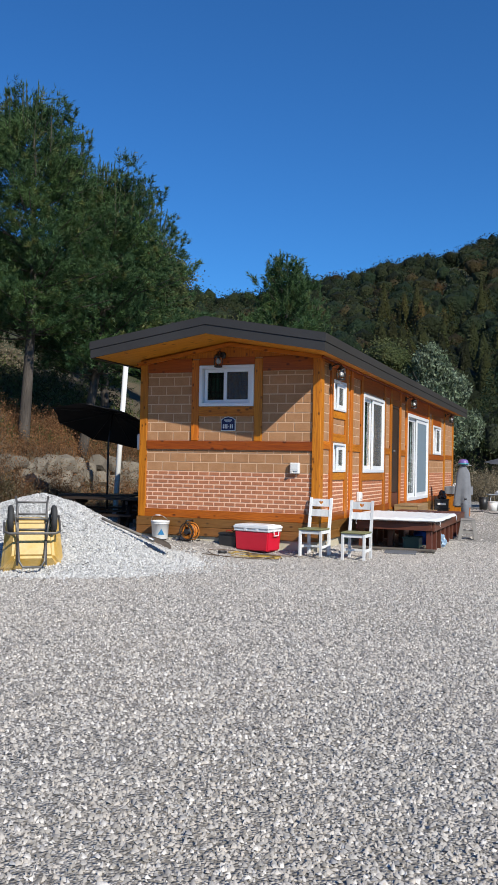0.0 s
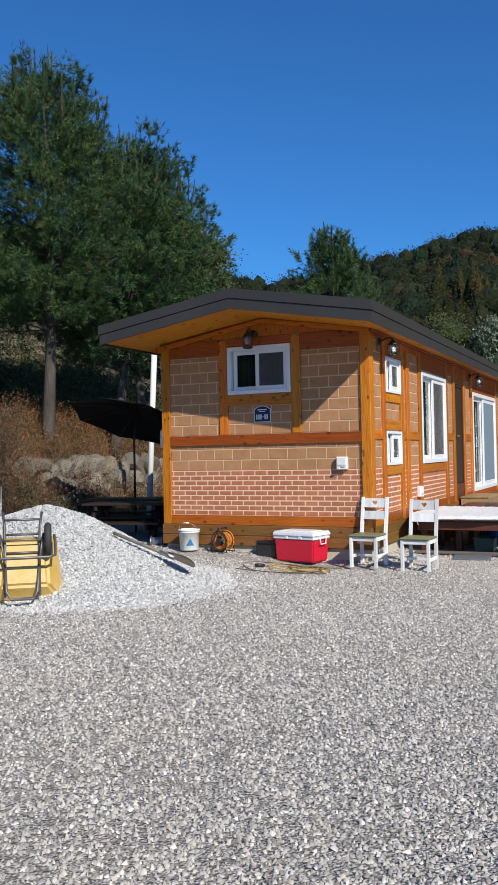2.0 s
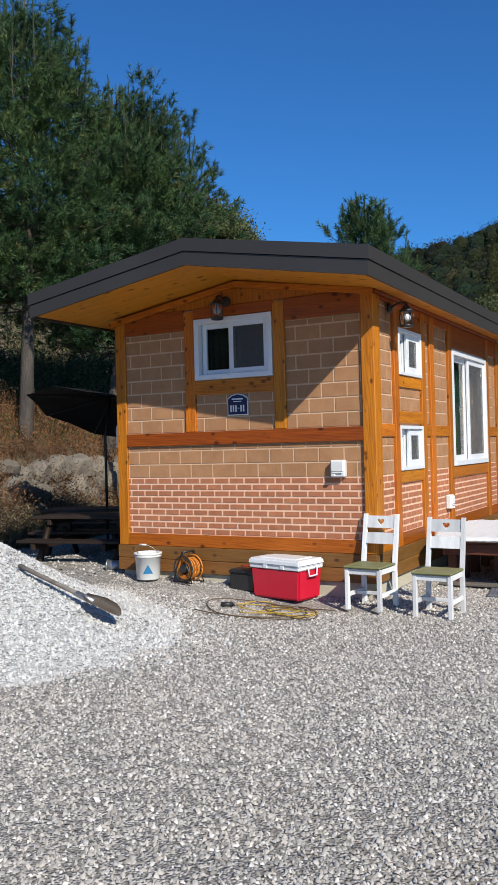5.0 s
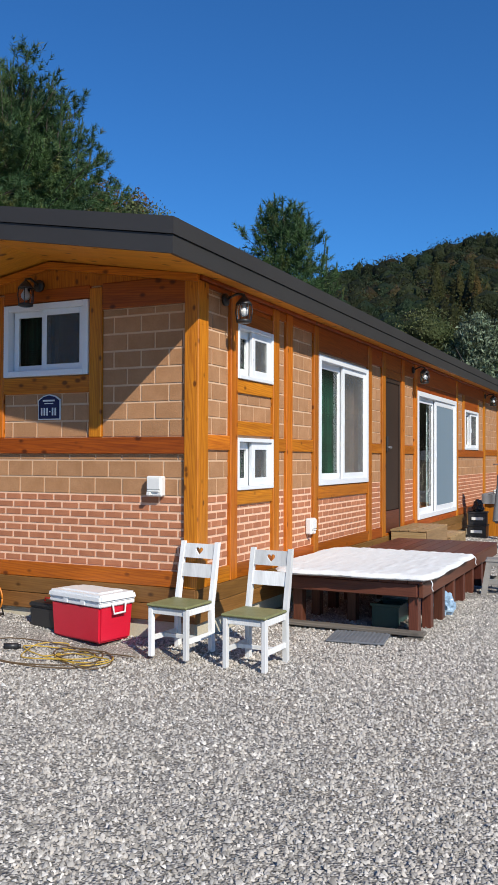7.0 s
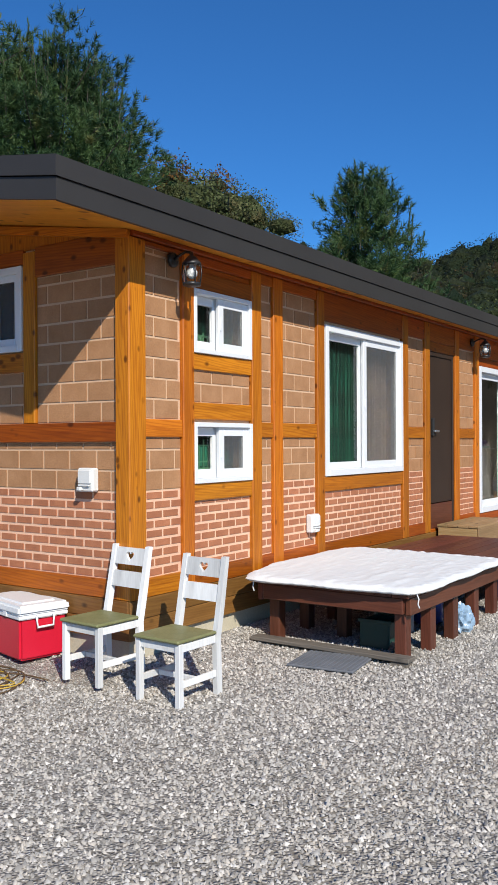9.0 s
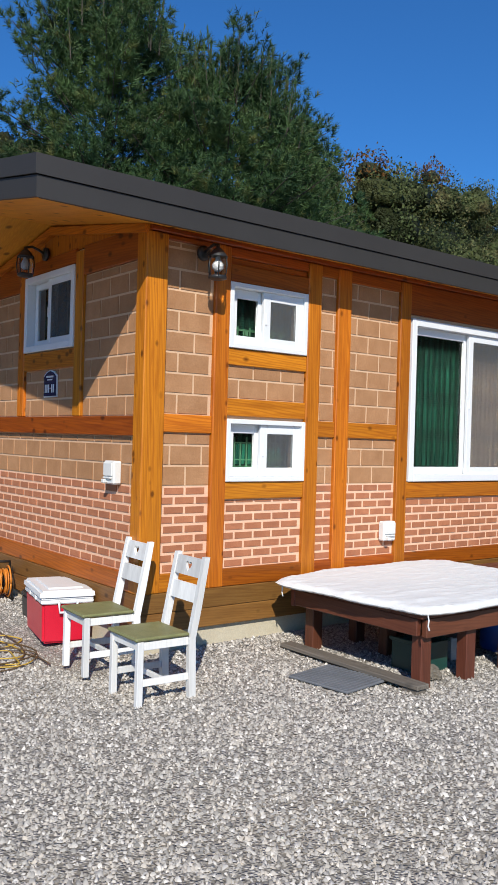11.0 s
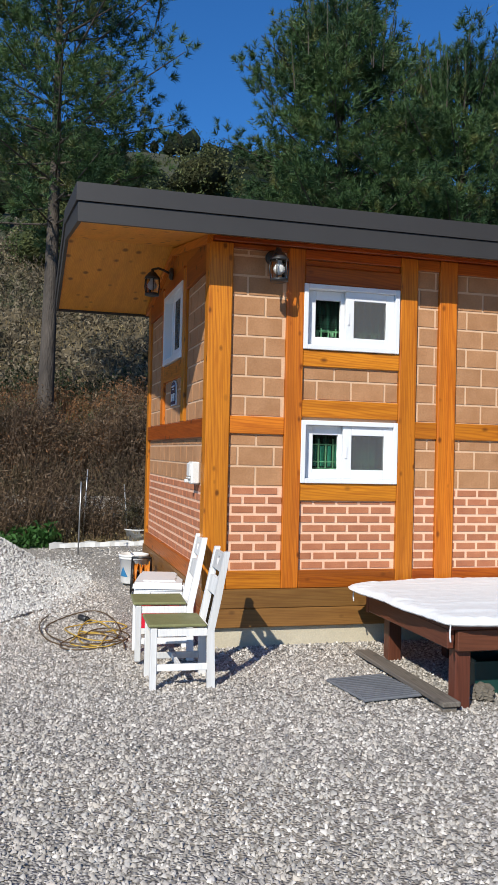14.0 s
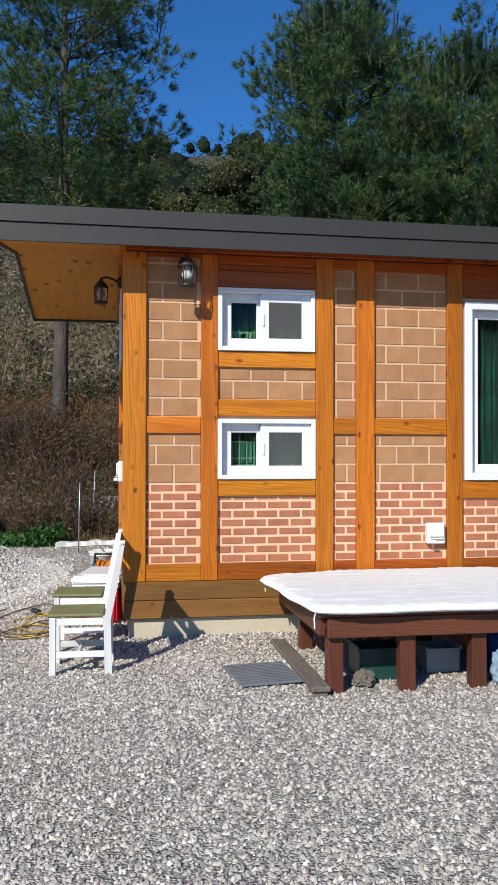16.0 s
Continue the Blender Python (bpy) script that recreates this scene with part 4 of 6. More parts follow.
def crumpled(name, label, category, at, r, material, seed, flat=0.8):
    bm = bmesh.new()
    bmesh.ops.create_icosphere(bm, subdivisions=4, radius=1)
    for v in bm.verts:
        p = v.co * 2.3 + Vector((seed, 0, 0))
        k = 1 + 0.35 * noise.noise(p) + 0.18 * noise.noise(p * 2.7) + 0.06 * noise.noise(p * 7)
        v.co = Vector((v.co.x * k * r, v.co.y * k * r, max(v.co.z * k, -0.55) * r * flat + 0.55 * r * flat))
    ob = part(name, bm, material)
    ob.location = at
    return tagged(ob, label, category)


crumpled("plastic_bag", "crumpled pale blue plastic bag beside the platform", "plastic bag", (1.62, 2.68, -0.045), 0.13, BAGPLASTIC, 3.0, 1.2)
crumpled("stone", "rounded mossy stone beside the platform leg", "stone", (1.52, 1.62, -0.045), 0.09, STONE, 9.0, 0.7)

# cooler, tool box, bucket and cable reel along the gable wall
REDPLASTIC = plain("red_plastic", (0.62, 0.012, 0.035), (0.68, 0.016, 0.045), 0.32, 4, 160, 0.05)
COOLWHITE = plain("cooler_white", (0.78, 0.80, 0.81), (0.82, 0.83, 0.84), 0.35, 4, 160, 0.05)


def tapered(x, y, z0, z1, grow, bevel=0.02):
    bm = cuboid(bmesh.new(), -x, x, -y, y, z0, z1)
    for v in bm.verts:
        if v.co.z < (z0 + z1) / 2:
            v.co.x *= 1 - grow
            v.co.y *= 1 - grow
    bmesh.ops.bevel(bm, geom=bm.edges[:], offset=bevel, segments=2, affect="EDGES")
    return bm


cooler = thing("cooler_box", "red plastic cool box with white lid and handles", "cool box", (-1.016, -0.185, 0.0), -13)
part("body", tapered(0.345, 0.205, 0.0, 0.335, 0.06), REDPLASTIC, cooler)
part("rim", tapered(0.355, 0.215, 0.325, 0.362, 0.0, 0.008), COOLWHITE, cooler)
part("lid", tapered(0.36, 0.22, 0.365, 0.435, -0.04, 0.018), COOLWHITE, cooler, "white lid")
part("lid_panel", tapered(0.26, 0.14, 0.43, 0.445, -0.05, 0.005), COOLWHITE, cooler)
for s in (-1, 1):
    part("handle", tube(bmesh.new(), [(s * 0.335, -0.075, 0.35), (s * 0.375, -0.075, 0.34), (s * 0.378, -0.07, 0.26), (s * 0.378, 0.07, 0.26), (s * 0.375, 0.075, 0.34), (s * 0.335, 0.075, 0.35)], 0.011, 6), COOLWHITE, cooler, "white swing handle")
    part("recess", B(s * 0.318, s * 0.327, -0.06, 0.06, 0.17, 0.24, 0.004), REDPLASTIC, cooler)
for x in (-0.12, 0.12):
    part("latch", B(x - 0.03, x + 0.03, -0.222, -0.205, 0.33, 0.40, 0.005), COOLWHITE, cooler)

toolbox = thing("tool_box", "small black plastic tool box beside the cool box", "tool box", (-1.56, -0.12, 0.035), -8)
part("body", tapered(0.18, 0.10, 0.0, 0.19, 0.05, 0.012), BLACK, toolbox)
part("lid", tapered(0.183, 0.103, 0.193, 0.235, -0.05, 0.012), BLACK, toolbox)
part("handle", tube(bmesh.new(), [(-0.07, 0, 0.232), (-0.065, 0, 0.268), (0.065, 0, 0.268), (0.07, 0, 0.232)], 0.009, 6), plain("red_grip", (0.5, 0.03, 0.02), (0.55, 0.04, 0.03), 0.4), toolbox, "red carrying handle")

bucket = thing("bucket", "white plastic paint bucket with a wire handle", "bucket", (-2.885, -0.20, 0.10))
part("body", lathe(bmesh.new(), ((0.001, 0), (0.135, 0), (0.142, 0.01), (0.158, 0.27), (0.166, 0.272), (0.166, 0.29), (0.158, 0.295), (0.172, 0.30), (0.172, 0.322), (0.152, 0.325), (0.14, 0.02), (0.001, 0.02)), sides=32), WHITEBOX, bucket)
part("handle", tube(bmesh.new(), [(0.168 * math.cos(a), -0.10 * math.sin(a), 0.30 + 0.13 * math.sin(a)) for a in [math.pi * k / 12 for k in range(13)]], 0.004, 5), GALV, bucket)
part("grip", tube(bmesh.new(), [(-0.05, -0.098, 0.425), (0.05, -0.098, 0.425)], 0.011, 8), WHITEBOX, bucket)
MARK = plain("blue_mark", (0.02, 0.16, 0.34), (0.03, 0.2, 0.4), 0.4)
mk = bmesh.new()
for a0, a1, z0, z1 in ((-0.75, 0.05, 0.08, 0.19),):
    pts = [(a0, z0), (a1, z0), ((a0 + a1) / 2, z1)]
    grid = []
    for k in range(9):
        a = a0 + (a1 - a0) * k / 8
        h = z0 + (z1 - z0) * (1 - abs(2 * k / 8 - 1))
        ang = -math.pi / 2 + a + 0.95
        grid.append([mk.verts.new(((0.1445 + 0.06 * z) * math.cos(ang), (0.1445 + 0.06 * z) * math.sin(ang), z)) for z in (z0, max(h, z0 + 0.004))])
    for p, r in zip(grid, grid[1:]):
        mk.faces.new((p[0], r[0], r[1], p[1]))
part("mark", mk, MARK, bucket, "plain blue triangular mark")

ORANGE = plain("orange_cable", (0.62, 0.19, 0.02), (0.68, 0.25, 0.03), 0.45, 20, 90, 0.1)
YELLOW = plain("yellow_cable", (0.55, 0.36, 0.05), (0.48, 0.30, 0.05), 0.5, 20, 90, 0.1)
DARKCABLE = plain("dark_brown_cable", (0.10, 0.06, 0.03), (0.14, 0.09, 0.04), 0.5, 20, 90, 0.1)
reel = thing("cable_reel", "orange extension cable wound on a black reel frame", "cable reel", (-2.31, -0.19, 0.09), -11)
for s in (-1, 1):
    ring = [(0.15 * math.cos(a), s * 0.085, 0.165 + 0.15 * math.sin(a)) for a in [2 * math.pi * k / 24 for k in range(25)]]
    part("flange", tube(bmesh.new(), ring, 0.009, 6), BLACK if s < 0 else ORANGE, reel)
    part("stand", tube(bmesh.new(), [(-0.15, s * 0.10, 0.008), (-0.10, s * 0.10, 0.16), (0, s * 0.10, 0.36), (0.10, s * 0.10, 0.16), (0.15, s * 0.10, 0.008), (-0.15, s * 0.10, 0.008)], 0.009, 6), BLACK, reel)
part("hub", tube(bmesh.new(), [(0, -0.10, 0.165), (0, 0.10, 0.165)], 0.05, 14), BLACK, reel)
part("grip", tube(bmesh.new(), [(0, -0.10, 0.36), (0, 0.10, 0.36)], 0.014, 8), BLACK, reel)
coil = [((0.085 + 0.006 * (k // 96 % 8)) * math.cos(2 * math.pi * k / 24), 0.07 * math.cos(math.pi * k / 96), 0.165 + (0.085 + 0.006 * (k // 96 % 8)) * math.sin(2 * math.pi * k / 24)) for k in range(24 * 30)]
part("cable", tube(bmesh.new(), coil, 0.0075, 5), ORANGE, reel, "orange wound cable")


def loose_cable(name, label, centre, radii, turns, material, seed, r=0.006, drift=(0.5, 0.2)):
    rnd = random.Random(seed)
    pts, ph = [], rnd.uniform(0, 6)
    for k in range(int(turns * 26)):
        a, s = ph + 2 * math.pi * k / 26, k / (turns * 26)
        rx = radii[0] * (0.75 + 0.35 * math.sin(a * 0.37 + seed))
        ry = radii[1] * (0.75 + 0.35 * math.cos(a * 0.29 + seed * 2))
        x = centre[0] + rx * math.cos(a) + drift[0] * (s - 0.5) + 0.02 * math.sin(a * 3.3)
        y = centre[1] + ry * math.sin(a) + drift[1] * (s - 0.5) + 0.02 * math.cos(a * 2.7)
        pts.append((x, min(y, -0.06), float(land(x, y)) + 0.024 + 0.008 * math.sin(a * 1.7)))
    return tagged(part(name, tube(bmesh.new(), pts, r, 5), material), label, "cable")


loose_cable("extension_cable", "yellow extension cable lying in loops on gravel", (-0.85, -0.80), (0.42, 0.26), 3.3, YELLOW, 2, drift=(0.6, -0.1))
loose_cable("extension_cable", "brown extension cable lying in loops on gravel", (-0.95, -0.85), (0.62, 0.34), 2.2, DARKCABLE, 5, drift=(0.5, 0.3))
loose_cable("extension_cable", "brown extension cable with a wide loose coil", (-0.55, -0.85), (0.50, 0.36), 1.3, DARKCABLE, 8, drift=(-0.4, -0.2))
plug = thing("cable_plug", "black rubber cable coupling lying on the gravel", "cable plug", (-1.40, -0.85, 0.0), 30)
part("body", tube(bmesh.new(), [(-0.06, 0, 0), (0.06, 0, 0)], 0.028, 10), BLACK, plug)
part("collar", tube(bmesh.new(), [(0.06, 0, 0), (0.085, 0, 0)], 0.019, 10), BLACK, plug)
hose = thing("hose_reel", "small grey metal drum with green hose end", "hose drum", (-3.75, 0.25, 0.08), 20)
part("drum", tube(bmesh.new(), [(-0.10, 0, 0.075), (0.10, 0, 0.075)], 0.075, 16), GALV, hose)
part("rim", tube(bmesh.new(), [(-0.10, 0, 0.075), (-0.085, 0, 0.075)], 0.09, 16), GALV, hose)
part("rim", tube(bmesh.new(), [(0.085, 0, 0.075), (0.10, 0, 0.075)], 0.09, 16), GALV, hose)
part("hose", tube(bmesh.new(), [(0.1, 0, 0.05), (0.2, -0.05, 0.02), (0.32, -0.02, 0.02), (0.42, -0.08, 0.02)], 0.014, 8), TEAL, hose)

# shovel on the heap
shovel = thing("shovel", "weathered shovel with a wooden shaft lying on the heap", "shovel")
a, b = Vector((-2.62, -2.64, 0.60)), Vector((-1.80, -2.60, 0.32))
part("shaft", tube(bmesh.new(), [a, a.lerp(b, 0.5) + Vector((0, 0, 0.0)), b], 0.021, 8), GREYWOOD["x"], shovel)
bl = bmesh.new()
rows = []
dirv, sidev = (b - a).normalized(), Vector((0.15, 1, 0.05)).normalized()
for k, (s, w, cup) in enumerate(((-0.06, 0.03, 0.02), (0.02, 0.085, 0.02), (0.10, 0.105, 0.03), (0.22, 0.10, 0.03), (0.29, 0.07, 0.02), (0.33, 0.03, 0.01))):
    row = []
    for m in range(5):
        q = (m - 2) / 2
        row.append(bl.verts.new(b + dirv * s + sidev * w * q + Vector((0, 0, 0.015 + cup * (q * q) - 0.02 * k * 0.3))))
    rows.append(row)
for p, r in zip(rows, rows[1:]):
    for m in range(4):
        bl.faces.new((p[m], r[m], r[m + 1], p[m + 1])).smooth = True
ret = bmesh.ops.extrude_face_region(bl, geom=bl.faces[:])
bmesh.ops.translate(bl, verts=[v for v in ret["geom"] if isinstance(v, bmesh.types.BMVert)], vec=(0, 0, -0.005))
part("blade", bl, plain("worn_steel", (0.16, 0.13, 0.10), (0.24, 0.20, 0.16), 0.5, 8, 60, 0.4, metal=0.6), shovel, "rust-stained steel blade")
part("socket", tube(bmesh.new(), [b - dirv * 0.16, b + dirv * 0.05], 0.027, 8, 0.03), GALV, shovel)

# upturned wheelbarrow leaning on the heap; local x across, y towards the heap, z up
YELLOWTRAY = plain("scuffed_yellow_paint", (0.58, 0.34, 0.05), (0.62, 0.45, 0.20), 0.5, 5, 30, 0.3)
DULLTUBE = plain("dull_steel_tube", (0.22, 0.21, 0.20), (0.14, 0.13, 0.12), 0.5, 8, 70, 0.2, metal=0.6)
RUBBER = plain("black_rubber", (0.03, 0.03, 0.03), (0.045, 0.045, 0.045), 0.75, 8, 120, 0.5)
barrow = thing("wheelbarrow", "upturned yellow two-wheeled barrow leaning on the heap", "wheelbarrow", (-2.83, -4.02, 0.0), 38)
barrow.matrix_basis = pose(-2.59, -4.40, 0.04, -20, 0, 38) @ Matrix.Scale(1.05, 4)
tr = bmesh.new()
sec = []
for y, z0, z1, w0, w1 in ((0.20, 0.0, 0.72, 0.40, 0.33), (0.16, 0.015, 0.70, 0.38, 0.32), (-0.02, 0.14, 0.60, 0.25, 0.22)):
    sec.append([tr.verts.new(p) for p in ((-w0, y, z0), (w0, y, z0), (w1, y, z1), (-w1, y, z1))])
for p, r in zip(sec, sec[1:]):
    for k in range(4):
        tr.faces.new((p[k], p[(k + 1) % 4], r[(k + 1) % 4], r[k]))
tr.faces.new(sec[-1])
bmesh.ops.bevel(tr, geom=[e for e in tr.edges if not e.is_boundary], offset=0.03, segments=2, affect="EDGES")
bmesh.ops.solidify(tr, geom=tr.faces[:], thickness=0.008)
part("tray", tr, YELLOWTRAY, barrow)
for s in (-1, 1):
    part("frame_tube", tube(bmesh.new(), [(s * 0.19, -0.04, 0.16), (s * 0.19, -0.06, 0.60), (s * 0.20, -0.05, 0.92), (s * 0.22, 0.02, 1.08)], 0.017, 8), DULLTUBE, barrow)
    part("strut", tube(bmesh.new(), [(s * 0.19, -0.06, 0.45), (s * 0.21, -0.16, 0.62), (s * 0.24, -0.14, 0.80)], 0.013, 8), DULLTUBE, barrow)
    wheel = part("wheel", tube(bmesh.new(), [(s * 0.255, -0.12, 0.74), (s * 0.325, -0.12, 0.74)], 0.05, 14), DULLTUBE, barrow)
    prof = [(0.29 + 0.042 * math.cos(b) * s, 0.15 + 0.042 * math.sin(b)) for b in [2 * math.pi * k / 10 for k in range(11)]]
    ty = bmesh.new()
    rings = [[ty.verts.new((s * 0.29 + 0.04 * math.cos(b), -0.12 + (0.14 + 0.04 * math.sin(b)) * math.cos(a), 0.74 + (0.14 + 0.04 * math.sin(b)) * math.sin(a))) for b in [2 * math.pi * m / 8 for m in range(8)]] for a in [2 * math.pi * k / 24 for k in range(24)]]
    for n in range(24):
        for m in range(8):
            ty.faces.new((rings[n][m], rings[(n + 1) % 24][m], rings[(n + 1) % 24][(m + 1) % 8], rings[n][(m + 1) % 8])).smooth = True
    part("tyre", ty, RUBBER, wheel, "black rubber tyre")
part("leg_loop", tube(bmesh.new(), [(-0.19, -0.06, 0.50), (-0.17, -0.10, 0.20), (-0.12, -0.11, 0.12), (0.12, -0.11, 0.12), (0.17, -0.10, 0.20), (0.19, -0.06, 0.50)], 0.017, 8), DULLTUBE, barrow)
part("guard_bar", tube(bmesh.new(), [(-0.37, -0.10, 0.70), (-0.37, -0.20, 0.55), (-0.30, -0.23, 0.52), (0.30, -0.23, 0.52), (0.37, -0.20, 0.55), (0.37, -0.10, 0.70), (0.36, -0.06, 0.80)], 0.016, 8), DULLTUBE, barrow)
part("axle", tube(bmesh.new(), [(-0.32, -0.12, 0.74), (0.32, -0.12, 0.74)], 0.012, 8), DULLTUBE, barrow)
for z in (0.62, 0.82, 0.98):
    part("cross_bar", tube(bmesh.new(), [(-0.2, -0.055, z), (0.2, -0.055, z)], 0.013, 8), DULLTUBE, barrow)

for piece_of in barrow.children:
    if not piece_of.name.startswith("tray"):
        piece_of.matrix_basis = pose(-0.02, 0.02, -0.13) @ Matrix.Diagonal((0.92, 1, 1, 1))

# ---- by the doors and the far end of the yard ----
def step(at, w, d, h, label):
    t = thing("wooden_step", label, "step", at)
    for k in range(4):
        part("tread", B(0.0 + k * w / 4, (k + 1) * w / 4 - 0.006, 0, d, h - 0.03, h, 0.003), STEPWOOD["y"], t)
    part("front", B(w - 0.025, w - 0.003, 0.01, d - 0.01, 0, h - 0.031), STEPWOOD["y"], t)
    part("end", B(0.01, w - 0.027, 0.01, 0.035, 0, h - 0.031), STEPWOOD["x"], t)
    part("end", B(0.01, w - 0.027, d - 0.035, d - 0.01, 0, h - 0.031), STEPWOOD["x"], t)


step((0.05, 6.05, -0.02), 0.58, 1.4, 0.60, "tall pale wooden step box below the entrance door")
step((0.10, 7.75, -0.02), 0.52, 1.25, 0.37, "low pale wooden step box below the terrace door")

STOOLGREY = plain("grey_woven_plastic", (0.24, 0.22, 0.20), (0.30, 0.28, 0.25), 0.55, 10, 60, 0.6)
stool = thing("plastic_stool", "grey moulded plastic stool standing on the gravel", "stool", (1.98, 4.18, 0.0), 8)
part("seat", tapered(0.145, 0.145, 0.395, 0.43, -0.06, 0.008), STOOLGREY, stool)
for sx in (-1, 1):
    for sy in (-1, 1):
        bm = bmesh.new()
        lo = [bm.verts.new((sx * (0.19 + a), sy * (0.19 + b), 0)) for a, b in ((-0.06, -0.06), (0.015, -0.06), (0.015, 0.015), (-0.06, 0.015))]
        hi = [bm.verts.new((sx * (0.125 + a), sy * (0.125 + b), 0.396)) for a, b in ((-0.06, -0.06), (0.015, -0.06), (0.015, 0.015), (-0.06, 0.015))]
        for k in range(4):
            bm.faces.new((lo[k], lo[(k + 1) % 4], hi[(k + 1) % 4], hi[k]))
        bm.faces.new(lo)
        bm.faces.new(hi)
        part("leg", bm, STOOLGREY, stool)
for s in (-1, 1):
    part("side_panel", B(-0.15, 0.15, s * 0.165 - 0.008, s * 0.165 + 0.008, 0.12, 0.19, 0.003), STOOLGREY, stool)
    part("side_panel", B(s * 0.165 - 0.008, s * 0.165 + 0.008, -0.15, 0.15, 0.12, 0.19, 0.003), STOOLGREY, stool)
    part("apron", B(-0.12, 0.12, s * 0.132 - 0.008, s * 0.132 + 0.008, 0.345, 0.396, 0.003), STOOLGREY, stool)
    part("apron", B(s * 0.132 - 0.008, s * 0.132 + 0.008, -0.12, 0.12, 0.345, 0.396, 0.003), STOOLGREY, stool)

CLOTHGREY = plain("grey_cloth", (0.17, 0.175, 0.19), (0.23, 0.235, 0.25), 0.9, 5, 150, 0.3)
cabinet = thing("outdoor_cabinet", "orange-brown wooden cabinet with open front in the yard", "cabinet", (0.42, 12.0, 0.0))
for y in (0.0, 0.86):
    part("side_panel", B(0, 0.6, y, y + 0.04, 0, 0.86), WOOD["z"], cabinet)
part("back_panel", B(0.0, 0.02, 0.04, 0.86, 0.02, 0.86), WOOD["z"], cabinet)
part("shelf", B(0.02, 0.58, 0.04, 0.86, 0.40, 0.43), WOOD["y"], cabinet)
part("top_board", B(-0.02, 0.64, -0.03, 0.93, 0.862, 0.90), WOOD["y"], cabinet)
cover = thing("table_cover", "grey cloth cover hanging over the cabinet top", "cloth cover", (0.42, 12.0, 0.0))
part("top", B(-0.05, 0.67, -0.06, 0.96, 0.902, 0.915, 0.004), CLOTHGREY, cover)
part("front_flap", pleated("east", -0.06, 0.96, 0.67, 0.66, 0.91, 0.2, 0.014), CLOTHGREY, cover)
part("side_flap", pleated("south", -0.05, 0.67, 0.06, 0.70, 0.91, 0.2, 0.012), CLOTHGREY, cover)
crumpled("paper_bag", "crumpled white paper bag on the covered cabinet", "paper bag", (0.65, 12.3, 0.915), 0.10, WHITEBOX, 4.0, 0.6)
for k, (z, h) in enumerate(((0.0, 0.27), (0.275, 0.27))):
    crate = open_tub("crate", "black plastic crate stacked before the cabinet", "crate", (0.34, 11.70, z), 0.38, 0.34, h, BLACK, 6 * k)
    part("label_plate", B(-0.12, 0.12, -0.205, -0.196, 0.10, 0.16, 0.002), WHITEBOX, crate, "white label plate")
crumpled("black_bag", "crumpled black bag on the stacked crates", "bag", (0.34, 11.72, 0.55), 0.11, BLACK, 6.0, 1.4)

stand = thing("coat_stand", "thin metal garment stand on the gravel", "garment stand", (0.98, 11.25, 0.0))
part("pole", tube(bmesh.new(), [(0, 0, 0), (0, 0, 1.62)], 0.016, 8), GALV, stand)
part("cross_bar", tube(bmesh.new(), [(-0.25, 0, 1.56), (0.25, 0, 1.56)], 0.012, 8), GALV, stand)
for a in (0.3, 2.4, 4.5):
    part("foot", tube(bmesh.new(), [(0, 0, 0.10), (0.28 * math.cos(a), 0.28 * math.sin(a), 0.015)], 0.012, 6), GALV, stand)
coat = bmesh.new()
rings = []
for k in range(15):
    s = k / 14
    z = 1.58 - 1.22 * s
    ring = []
    for m in range(28):
        a = 2 * math.pi * m / 28
        r = 0.04 + 0.075 * min(1, s * 5) + 0.045 * s
        r *= 1 + 0.22 * math.sin(a * 5 + 1.5 * s) * s + 0.12 * math.sin(a * 3 + 4 * s)
        ring.append(coat.verts.new((r * 1.45 * math.cos(a), r * 0.75 * math.sin(a), z + 0.03 * math.sin(a * 2))))
    rings.append(ring)
for p, r in zip(rings, rings[1:]):
    for m in range(28):
        coat.faces.new((p[m], p[(m + 1) % 28], r[(m + 1) % 28], r[m])).smooth = True
garment = part("coat", coat, plain("dark_work_cloth", (0.16, 0.165, 0.18), (0.22, 0.225, 0.24), 0.9, 5, 150, 0.3))
garment.location = (0.98, 11.25, 0)
tagged(garment, "grey work coat hanging on a garment stand", "coat")
PURPLE = plain("purple_plastic", (0.16, 0.10, 0.30), (0.20, 0.13, 0.36), 0.35, 5, 90, 0.1)
bowl = thing("wash_bowl", "purple and teal plastic bowl upturned on the stand", "bowl", (1.0, 11.25, 1.60))
part("shell", lathe(bmesh.new(), ((0.145, 0.0), (0.14, 0.05), (0.12, 0.10), (0.075, 0.125), (0.001, 0.13)), sides=24), PURPLE, bowl)
part("rim", lathe(bmesh.new(), ((0.14, -0.02), (0.157, -0.015), (0.157, 0.01), (0.14, 0.012)), sides=24), plain("teal_plastic", (0.03, 0.28, 0.30), (0.04, 0.33, 0.35), 0.35), bowl, "teal rim")
can = thing("gas_can", "grey metal cylinder standing on the gravel", "cylinder", (1.28, 9.5, 0.0))
part("body", lathe(bmesh.new(), ((0.001, 0), (0.10, 0), (0.11, 0.02), (0.11, 0.50), (0.09, 0.56), (0.03, 0.58), (0.03, 0.62), (0.001, 0.62))), MATGREY, can)
part("valve", lathe(bmesh.new(), ((0.02, 0.62), (0.04, 0.63), (0.04, 0.66), (0.001, 0.66)), sides=12), BLACK, can)

